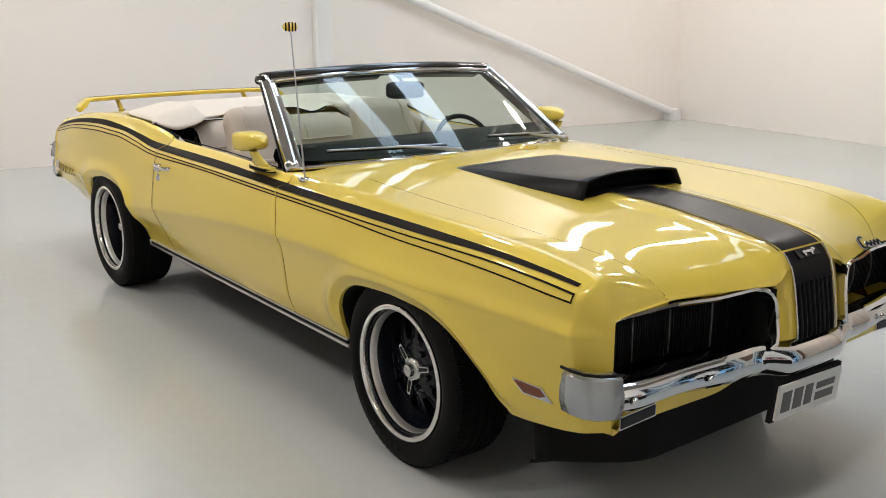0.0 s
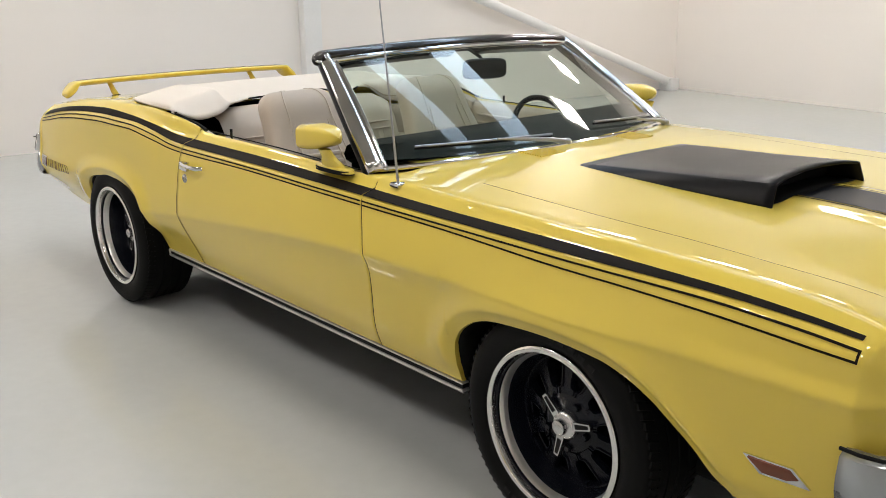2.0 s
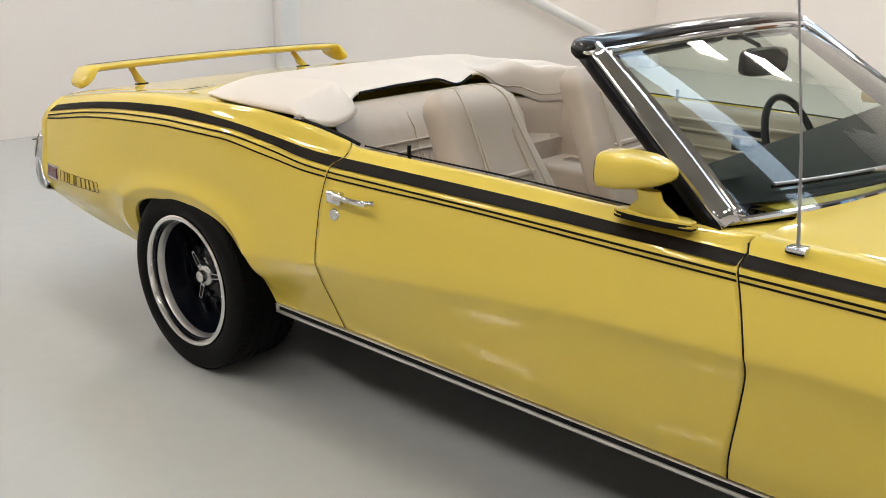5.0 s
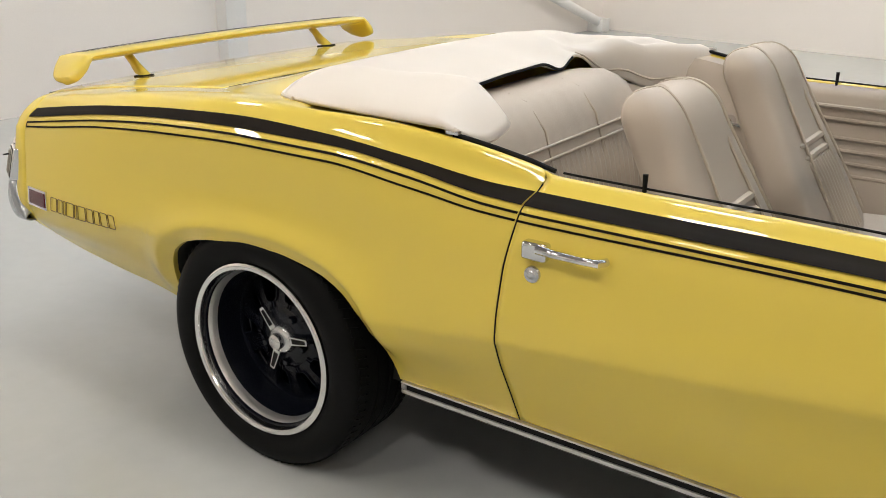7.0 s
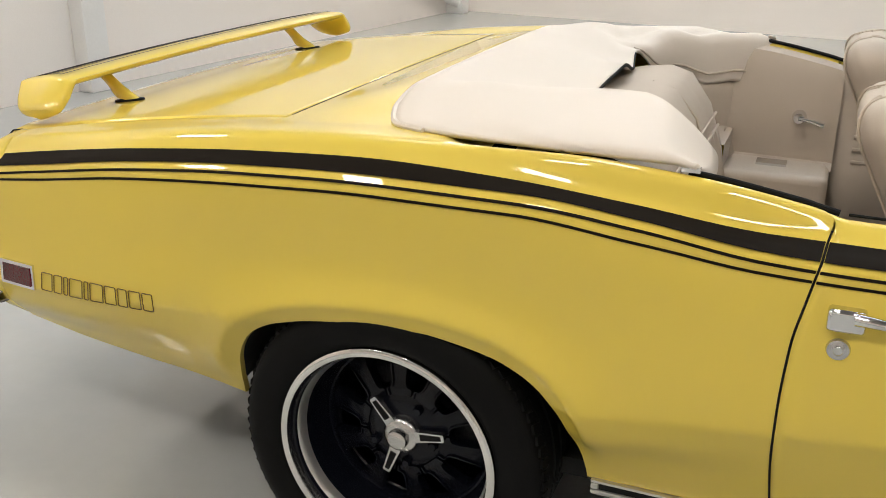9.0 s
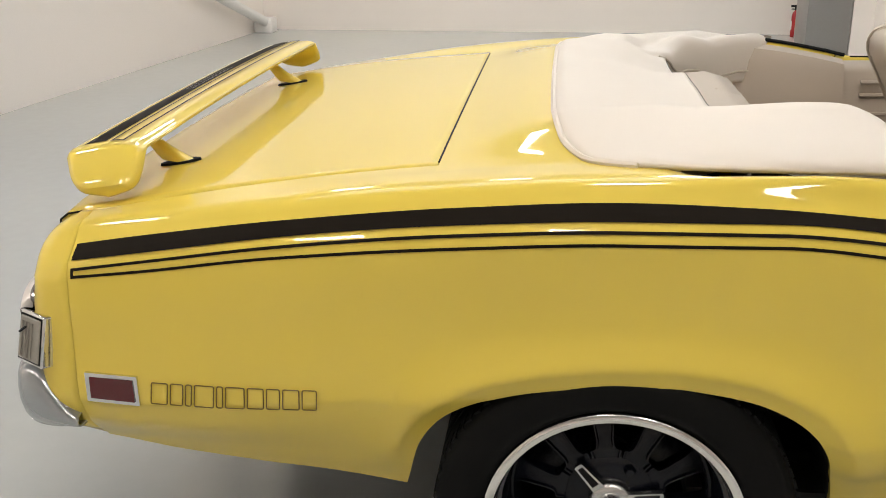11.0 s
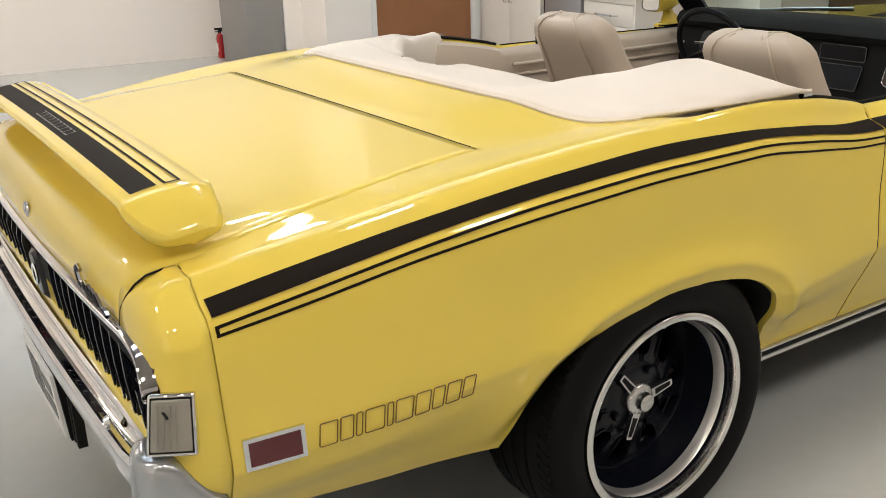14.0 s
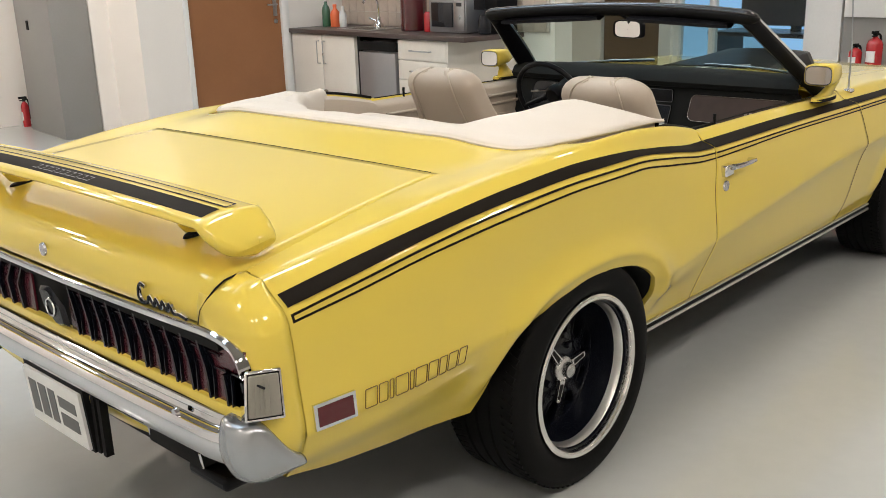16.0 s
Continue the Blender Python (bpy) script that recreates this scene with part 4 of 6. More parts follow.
for sy in (-1, 1):
    # chevron ribs over dark red lenses
    mesh_object("tail_lens", *flatbox(-1.088, -1.082, min(sy * .10, sy * .84), max(sy * .10, sy * .762), .610, .748), TAILRED, tail_panel, "deep red tail lamp lens")
    mesh_object("tail_lens", *flatbox(-1.088, -1.082, min(sy * .7622, sy * .848), max(sy * .7622, sy * .846), .610, .694), TAILRED, tail_panel, "deep red tail lamp lens")
    for k in range(12):
        y = .150 + k * .0625
        full = k < 10
        # each blade runs down and outwards to a bend, then straight down
        line = [(-.036, .752), (-.020, .722), (0, .690), (.001, .660), (-.002, .612)][0 if full else 2:]
        P = [[(-1.086, sy * (y + d), z), (-1.105 + .006 * abs(z - .69) / .06, sy * (y + d + .001), z), (-1.105 + .006 * abs(z - .69) / .06, sy * (y + d + .008), z), (-1.086, sy * (y + d + .009), z)] for d, z in line]
        mesh_object("tail_rib", *grid(P, flip=sy < 0), BLACKGLOSS, tail_panel, angle=30)
        P = [[(-1.086, sy * (y + d + .0160), z), (-1.096, sy * (y + d + .0165), z), (-1.096, sy * (y + d + .0195), z), (-1.086, sy * (y + d + .020), z)] for d, z in line]
        mesh_object("tail_rib", *grid(P, flip=sy < 0), BLACKGLOSS, tail_panel, angle=30)
        for z0, d in ((.690, 0), (.720, -.020))[:2 if full else 1]:
            mesh_object("tail_rib", *tube([(-1.091, sy * (y + .018 + d), z0), (-1.092, sy * (y + .0625 + d), z0 + .001)], .0026, 6), BLACKGLOSS, tail_panel)
box("tail_shade", -1.100, -1.08, -.765, .765, .734, .752, BLACKMATT, tail_panel)
mesh_object("tail_badge", *moved(lathe([(0, -.012), (.05, -.010), (.062, 0)], 6, "x"), Matrix.Translation((-1.106, -.06, .675)) @ Matrix.Rotation(radians(30), 4, "X") @ Matrix.Diagonal((1, 1.3, .62, 1))), BLACKGLOSS, tail_panel, "black centre badge")
mesh_object("badge_ring", *moved(tube([(0, .022 * math.cos(a), .022 * math.sin(a)) for a in np.linspace(0, math.tau, 20)], .003, 6), Matrix.Translation((-1.119, -.06, .675))), CHROME, tail_panel, "small chrome emblem")
box("tail_lower_lip", -1.100, -1.05, -.835, .835, .592, .619, PAINT, tail_panel, "yellow painted lip", bevel=.006)
# lamps at the corners
for sy in (-1, 1):
    q = [Vector((-1.106, -.857, .718)), Vector((-1.042, -.890, .716)), Vector((-1.055, -.911, .618)), Vector((-1.125, -.872, .619))]
    def lamp_block(a, off, deep):
        c = sum(q, Vector()) / 4
        n = (q[1] - q[0]).cross(q[3] - q[0]).normalized()
        if n.y > 0:
            n = -n
        f = [c + (p - c) * a + n * off for p in q]
        b = [c + (p - c) * a - n * deep for p in q]
        vf = ([tuple(p) for p in f + b], [(3, 2, 1, 0), (4, 5, 6, 7), (1, 5, 4, 0), (2, 6, 5, 1), (3, 7, 6, 2), (0, 4, 7, 3)])
        return vf if sy < 0 else mirror_y(vf)
    lf = bev(mesh_object("corner_lamp", *lamp_block(1.0, .003, .07), CHROME, car, "chrome-framed corner lamp"), .004)
    mesh_object("lamp_gasket", *lamp_block(.88, .0045, .01), BLACKMATT, lf)
    for k in range(4):
        for v in (0,):
            a0, b0 = q[0].lerp(q[1], .24 + .13 * k), q[3].lerp(q[2], .24 + .13 * k)
            c0 = a0.lerp(b0, .16), a0.lerp(b0, .84)
            pr = [p + Vector((-.0045, -.0075, 0)) for p in c0]
            mesh_object("lens_rib", *tube([(p.x, p.y * -sy, p.z) for p in pr], .0013, 6), CLEARLENS, lf)
    bev(mesh_object("lamp_lens", *lamp_block(.83, .007, .01), CLEARLENS, lf, "ribbed clear lens"), .003)
# bumper
bumper = empty("rear_bumper", "", "")
bumper.parent = car
P = []
for y in np.linspace(-.83, .83, 51):
    a = abs(y)
    x = -1.130 - .014 * (1 - (a / .83) ** 2) + .012 * ss((a - .72) / .11)
    P.append([(x + dx, y, z + .006) for dx, z in ((.050, .574), (.046, .581), (.040, .583), (.035, .580), (.032, .572), (.031, .563), (.026, .558), (.016, .5565), (.008, .558), (.002, .558), (-.003, .553), (-.007, .544),
              (-.008, .530), (-.006, .514), (.000, .498), (.009, .486), (.022, .478), (.05, .474))])
bar = mesh_object("bumper_bar", *grid(P), CHROME, bumper, "stepped bright chrome bumper bar")
for sy in (-1, 1):
    mesh_object("bumper_bolt", *moved(lathe([(0, -.010), (.010, -.008), (.014, 0)], 12, "x"), Matrix.Translation((-1.124, sy * .62, .564))), CHROME, bar)
    path = [(p.x, p.y) for p in smooth_path([(-1.128, .79, 0), (-1.138, .824, 0), (-1.137, .853, 0), (-1.120, .879, 0), (-1.084, .893, 0), (-1.045, .898, 0), (-1.008, .897, 0)], 4)]
    P = []
    for i, (x, y) in enumerate(path):
        k = i / (len(path) - 1)
        zt, zb = .609 - .095 * ss((k - .50) / .50) ** 1.3, .486 - .010 * ss(k * 1.6) + .010 * ss((k - .6) / .4)
        nx, ny = -(1 - k) ** .7, k ** .7
        l = math.hypot(nx, ny)
        nx, ny = nx / l, ny / l
        P.append([(x + nx * (o - .01), sy * (y + ny * (o - .01)), zb + (zt - zb) * t) for o, t in ((-.06, 1.0), (-.014, 1.0), (.000, .985), (.008, .94), (.014, .82), (.018, .62), (.0185, .42), (.014, .22), (.005, .08), (-.008, .01), (-.02, -.01), (-.05, -.01))])
    solid(mesh_object("bumper_end", *grid(P, flip=sy > 0), URETHANE, bumper, "smooth silver bumper end cap"), .005)
# valance, exhaust slot and plate
P = []
for y in np.linspace(-.83, .83, 31):
    a = abs(y)
    x = -1.075 + .05 * ss((a - .66) / .24) ** 1.4
    low = .396 + .048 * ss((a - .2) / .6)
    P.append([(x, y, .60), (x - .008, y, .50), (x - .006, y, low + .03), (x + .006, y, low + .008), (x + .03, y, low), (x + .07, y, low)])
valance = solid(mesh_object("rear_valance", *grid(P, flip=True), PAINT, car, "yellow painted rear valance"), .006)
for sy in (-1, 1):
    mesh_object("exhaust_slot", *flatbox(-1.093, -1.03, min(sy * .43, sy * .64), max(sy * .43, sy * .64), .422, .456), BLACKMATT, valance, "black exhaust cut-out")
    for yy in (.43, .64):
        mesh_object("slot_edge", *tube([(-1.094, sy * yy, .460), (-1.088, sy * yy, .422)], .003, 6), CHROME, valance, "thin bright slot edge")
    bev(mesh_object("exhaust_tip", *flatbox(-1.075, -.86, min(sy * .55, sy * .70), max(sy * .55, sy * .70), .372, .404), SATIN, car, "black oblong exhaust tip"), .012, 3)
plate = empty("rear_plate", "", "")
plate.parent = car
plate_parts(plate, Matrix.Translation((-1.140, -.055, .412)) @ Matrix.Rotation(math.pi, 4, "Z") @ Matrix.Rotation(radians(4), 4, "Y"), .30, .155)
for y in (-.225, -.255):
    mesh_object("plate_bracket", *flatbox(-1.125, -1.105, y - .008, y + .008, .33, .49), BLACKMATT, plate)
# script badges drawn as a plain line, and the lock
pts = [(0, .028, .040), (0, .014, .044), (0, .002, .030), (0, -.002, .010), (0, .010, .000), (0, .026, .006)]
pts = smooth_path(pts + [(0, .036 + .011 * k, .020 if k % 2 == 0 else .002) for k in range(8)] + [(0, .130, .004), (0, .152, .000)], 5)
for m, own in ((Matrix.Translation((-1.109, -.50, .785)) @ Matrix.Rotation(radians(-8), 4, "Y") @ Matrix.Diagonal((1, -1.15, 1.05, 1)), boot_lid),
               (Matrix.Translation((3.745, .385, .765)) @ Matrix.Rotation(radians(-50), 4, "Y"), bonnet)):
    mesh_object("script_badge", *moved(tube(pts, .0036, 6), m), BLACKGLOSS, own, "black flowing emblem line")
    back = Vector((.003 if own is boot_lid else -.003, 0, 0))
    mesh_object("script_badge_rim", *moved(tube([p + back for p in pts], .0048, 6), m), CHROME, own, "chrome edge of the emblem")
mesh_object("boot_lock", *moved(lathe([(0, -.008), (.006, -.008), (.010, -.006), (.016, -.005), (.018, 0)], 20, "x"), Matrix.Translation((-1.108, -.05, .822))), DULLCHROME, boot_lid, "round key lock")

# outline lettering on the rear flanks, drawn as open boxes
xs = [-.850, -.812, -.782, -.765, -.722, -.705, -.664, -.628, -.598, -.562, -.53]
for i in range(10):
    a, b = xs[i] + .003, xs[i + 1] - .003
    zb = .559 + .004 * (a + .85) / .3
    lines = []
    for e, r_ in ((0, .003),):
        pts = [(u, v) for cu, cv, a0 in ((b - e - r_, .042 - e - r_, 0), (a + e + r_, .042 - e - r_, 90), (a + e + r_, e + r_, 180), (b - e - r_, e + r_, 270))
               for u, v in [(cu + r_ * math.cos(radians(a0 + q)), cv + r_ * math.sin(radians(a0 + q))) for q in (0, 45, 90)]]
        lines.append(tube([flank(u + .12 * (v - .02), zb + v, .0034) for u, v in pts], .0012, 5, closed=True))
    for g, own in ((join(*lines), quarters[0]), (mirror_y(join(*lines)), quarters[1])):
        mesh_object("outline_box", *g, INKGOLD, own, "brown outlined decal shape")

# ---- rear wing ----
spoiler = empty("rear_wing", "", "")
spoiler.parent = car
P = []
def wing_top(y):
    return .992 + .010 * (1 - (y / .7) ** 2)
for y in np.concatenate([-np.linspace(.738, .70, 12), np.linspace(-.695, -.64, 10), np.linspace(-.62, .62, 25), np.linspace(.64, .695, 10), np.linspace(.70, .738, 12)]):
    a = abs(y)
    k = ss((a - .655) / .03)
    g = max(0, (a - .676) / .062)
    r = math.sqrt(max(0, 1 - max(0, (a - .700) / .038) ** 2))
    top = wing_top(y) - .050 * g - .012 * (1 - r)
    droop = (.024 + .030 * k) * (.01 + .99 * r)
    xr, xf = -1.068 + .035 * g + .03 * (1 - r), -.908 - .028 * (1 - r)
    c = .004 * (1 - k)
    P.append([(x, y, z + (x + .99) * .14) for x, z in ((xr, top - .35 * droop), (xr + .004, top - .10 * droop), (xr + .014, top - .002 * r + c), ((xr + xf) / 2, top + c), (xf - .03, top - .003 * r), (xf - .008, top - .012 * r), (xf, top - .5 * droop - .004 * k * r),
              (xf - .008, top - .9 * droop), (xf - .05, top - droop - .006 * r), (xr + .06, top - droop - .004 * r), (xr + .016, top - .8 * droop))])
P = [smooth_path(row, 3, closed=True) for row in P]
vs, fs = grid(P, close_v=True, flip=True)
spoiler.location = (0, -.02, 0)
wing = mesh_object("wing_blade", *(vs, fs), PAINT, spoiler, "yellow painted wing blade", angle=50)
wing.location = (.004, .012, -.007)
def wing_strip(xa, xb, y0, y1, name, mat_=BLACKSTRIPE, lab="black decal stripe"):
    P = []
    for y in np.linspace(y0, y1, 25):
        t = wing_top(y)
        P.append([(x, y, t + .0052 + (x + .99) * .14 - .010 * max(0, (x + .98) / .07) ** 1.5 - .004 * max(0, (-1.02 - x) / .04)) for x in np.linspace(xa, xb, 5)])
    mesh_object(name, *grid(P, flip=True), mat_, wing, lab)
wing_strip(-1.042, -.996, -.650, .650, "wide_stripe")
wing_strip(-.985, -.980, -.652, .652, "thin_stripe")
wing_strip(-.960, -.955, -.652, .652, "thin_stripe")
for sy in (-1, 1):
    wing_strip(-.985, -.955, sy * .652 - .003, sy * .652 + .003, "stripe_end")
for i in range(10):
    y = -.15 + i * .03
    P = []
    wing_strip(-1.030, -1.027, y, y + .022, "outline_box", GUNMETAL, "grey outlined decal shape")
    wing_strip(-1.010, -1.007, y, y + .022, "outline_box", GUNMETAL, "grey outlined decal shape")
    wing_strip(-1.030, -1.007, y, y + .003, "outline_box", GUNMETAL, "grey outlined decal shape")
for sy in (-1, 1):
    zb = top_rear(-.92, .45)[2]
    P = []
    for t in np.linspace(0, 1, 8):
        x = -.925 - .095 * t + .02 * math.sin(math.pi * t) * 0
        z = zb + .004 + (.972 - zb) * t
        l, w = .042 - .018 * ss(t * 2), .016 - .004 * t
        P.append([(x + l * math.cos(a), sy * .45 + w * math.sin(a), z - l * math.cos(a) * .10) for a in np.linspace(0, math.tau, 17)[:-1]])
    mesh_object("wing_post", *grid(P, close_v=True), PAINT, spoiler, "yellow painted wing post")
    g = [[(-.925 + .045 * k * math.cos(a), sy * .45 + .019 * k * math.sin(a), top_rear(-.925 + .045 * k * math.cos(a), .45)[2] + (.005 if k < 1.05 else .0)) for a in np.linspace(0, math.tau, 21)[:-1]] for k in (.01, .9, 1.0, 1.06)]
    mesh_object("post_gasket", *grid(g, close_v=True), BLACKMATT, spoiler, "black rubber gasket")


# ---- windscreen ----
screen = empty("windscreen", "", "")
screen.parent = car
def gb(y):
    a = abs(y) / .775
    return Vector((2.150 - .225 * a ** 2.2, y, .938 - .028 * a ** 2))
def gt(y):
    a = abs(y) / .645
    return Vector((1.560 - .078 * a ** 2.2, y, 1.262 - .026 * a ** 2))
P = []
for s in np.linspace(-1, 1, 41):
    b, t = gb(s * .765), gt(s * .637)
    n = Vector((.5, 0, .8))
    P.append([b + (t - b) * k + n * (.025 * math.sin(math.pi * k)) * .5 for k in np.linspace(0, 1, 9)])
glass = mesh_object("glass", *grid(P, flip=True), GLASS, screen, "clear green-tinted windscreen glass")
glass.visible_shadow = False
# base moulding, header and pillars
mesh_object("base_moulding", *tube([gb(y) + Vector((.006, 0, .002)) for y in np.linspace(-.775, .775, 41)], .009, 8), CHROME, screen, "chrome lower moulding")
P, Q, T = [], [], []
for y in list(np.linspace(-.676, -.62, 12)) + list(np.linspace(-.60, .60, 41)) + list(np.linspace(.62, .676, 12)):
    t, e = gt(y), math.sqrt(max(.004, 1 - max(0, (abs(y) - .618) / .0585) ** 2))
    P.append([t + Vector(o) * e for o in ((.020, 0, -.016), (.024, 0, -.010), (.025, 0, -.003), (.021, 0, .004), (.015, 0, .007))])
    T.append([t + Vector(o) * e for o in ((.014, 0, .008), (.008, 0, .019), (-.006, 0, .027), (-.024, 0, .031), (-.046, 0, .030), (-.062, 0, .024), (-.068, 0, .014))])
    Q.append([t + Vector(o) * e for o in ((.018, 0, -.017), (-.02, 0, -.028), (-.048, 0, -.026), (-.066, 0, -.010), (-.070, 0, .004), (-.068, 0, .013))])
solid(mesh_object("header_rail", *grid(P, flip=True), CHROME, screen, "chrome windscreen header"), .004)
solid(mesh_object("header_cap", *grid(T, flip=True), HEADER, screen, "glossy black header cap"), .004)
solid(mesh_object("header_lining", *grid(Q), BLACKMATT, screen, "black header lining"), .004)
for sy in (-1, 1):
    # sun visors folded up under the header
    P = []
    for u in np.linspace(0, 1, 13):
        y = sy * (.075 + .49 * u)
        f = math.sin(math.pi * min(max(u, .03), .97)) ** .25
        t = gt(y) + Vector((-.030, 0, -.020))
        P.append([t + Vector((-.012 + x * .055, 0, -.012 - x * -.010 + z)) for x, z in ((f, -.006), (f, .004), (0, .010), (-f, .004), (-f, -.008), (0, -.014))])
    mesh_object("sun_visor", *grid(P, close_v=True, flip=sy > 0), SATIN, screen, "black padded sun visor")
for sy in (-1, 1):
    P, Q = [], []
    for k in np.linspace(-.02, 1.02, 14):
        b, t = gb(.772), gt(.642)
        c = b + (t - b) * k
        out, fwd = Vector((.15, .95, .12)).normalized(), Vector((.72, .25, .64)).normalized()
        w = .060 - .010 * k
        b2, t2 = gb(.722), gt(.598)
        e = b2 + (t2 - b2) * k + Vector((.5, 0, .8)) * (.0125 * math.sin(math.pi * min(1, max(0, k))))
        across = c - e
        ring = [e - fwd * .002]
        for q in (.04, .12, .20):
            ring.append(e + across * q + fwd * (.004 + .007 * math.sin(math.pi * (q - .02) / .24)))
        for q in (.27, .36, .48, .60, .72, .84, .94):
            ring.append(e + across * q + fwd * (.004 + .021 * math.sin(math.pi * (q - .25) / 1.0)))
        ring += [c + fwd * .014 + out * .004, c + fwd * .007 + out * .013, c - fwd * .002 + out * .019, c - fwd * .010 + out * .021]
        inn = [e - fwd * .004, e - fwd * .016 - out * .002, c - fwd * .046 - out * .010, c - fwd * .054 + out * .004, c - fwd * .048 + out * .0185, c - fwd * .030 + out * .026, c - fwd * .008 + out * .0225]
        P.append([(p.x, sy * p.y, p.z) for p in ring])
        Q.append([(p.x, sy * p.y, p.z) for p in inn])
    solid(mesh_object("pillar", *grid(P, flip=sy < 0), CHROME, screen, "polished chrome screen pillar"), .003)
    solid(mesh_object("pillar_lining", *grid(Q, flip=sy > 0), SATIN, screen, "black pillar lining"), .003)
# inside mirror
def soft_rect(hy, hz, n=32):
    return [(hy * math.copysign(abs(math.cos(a)) ** .45, math.cos(a)), hz * math.copysign(abs(math.sin(a)) ** .45, math.sin(a))) for a in np.linspace(0, math.tau, n + 1)[:-1]]


m = Matrix.Translation((1.640, .005, 1.170)) @ Matrix.Rotation(radians(-16), 4, "Z")
P = [[(dx, y * k, z * k) for y, z in soft_rect(.094, .040)] for k, dx in ((.86, -.011), (.97, -.012), (1.0, -.006), (1.0, .008), (.9, .016), (.02, .018))]
im = mesh_object("inside_mirror", *moved(grid(P, close_v=True), m), SATIN, screen, "black inside mirror")
P = [[(-.0105, y * k, z * k) for y, z in soft_rect(.094, .040)] for k in (.02, .88)]
mesh_object("mirror_glass", *moved(grid(P, close_v=True), m), MIRROR, im)
mesh_object("mirror_stem", *tube([(1.645, 0, 1.18), (1.62, 0, 1.215), (1.545, 0, 1.245)], .007, 8), SATIN, screen)
# wipers
for piv, mid, b0, b1 in (((2.150, -.07, .950), (2.095, -.36, .975), -.63, -.12), ((2.035, .66, .930), (2.105, .38, .968), .14, .60)):
    wiper = empty("wiper", "", "")
    wiper.parent = car
    wp = Vector(piv)
    mesh_object("wiper_arm", *tube([wp, wp + (Vector(mid) - wp) * .25 + Vector((0, 0, .008)), Vector(mid) + Vector((0, 0, .012))], [.010, .008, .004], 8), STEEL, wiper, "brushed steel wiper arm")
    mesh_object("wiper_pivot", *moved(lathe([(.016, -.03), (.016, .006), (.010, .012), (0, .012)], 16, "z"), Matrix.Translation(wp)), STEEL, wiper)
    pts = []
    for y in np.linspace(b0, b1, 14):
        b, t = gb(y), gt(y * .83)
        pts.append(b + (t - b) * (.06 + .05 * abs(y - piv[1]) / .55) + Vector((.010, 0, .014)))
    mesh_object("wiper_blade", *tube(pts, .0045, 6), SATIN, wiper, "black wiper blade")
    mesh_object("wiper_frame", *tube([p + Vector((.004, 0, .007)) for p in pts], .0042, 6), STEEL, wiper, "steel blade frame")

# antenna with a small striped topper
ant = empty("antenna", "", "")
ant.parent = car
box("antenna_base", 2.085, 2.130, -.822, -.780, .888, .904, CHROME, ant, "chrome antenna base", bevel=.006)
top = Vector((2.035, -.80, 1.468))
mesh_object("antenna_mast", *tube([(2.107, -.802, .90), (2.09, -.807, 1.1), top], [.0042, .0032, .0022], 8), STEEL, ant, "thin steel mast")
mesh_object("antenna_topper", *moved(lathe([(0, -.026), (.010, -.020), (.014, -.006), (.013, .010), (.006, .020), (0, .022)], 14, "x"), Matrix.Translation(top + Vector((0, 0, .006))) @ Matrix.Rotation(radians(62), 4, "Z") @ Matrix.Scale(1.25, 4)), PAINT, ant, "small yellow and black topper")
for dx in (-.014, -.004, .006, .015):
    mesh_object("topper_band", *moved(lathe([(.0145 - abs(dx) * .12, -.0025), (.0155 - abs(dx) * .12, 0), (.0145 - abs(dx) * .12, .0025)], 14, "x"), Matrix.Translation(top + Vector((0, 0, .006))) @ Matrix.Rotation(radians(62), 4, "Z") @ Matrix.Scale(1.25, 4) @ Matrix.Translation((dx, 0, 0))), BLACKMATT, ant)

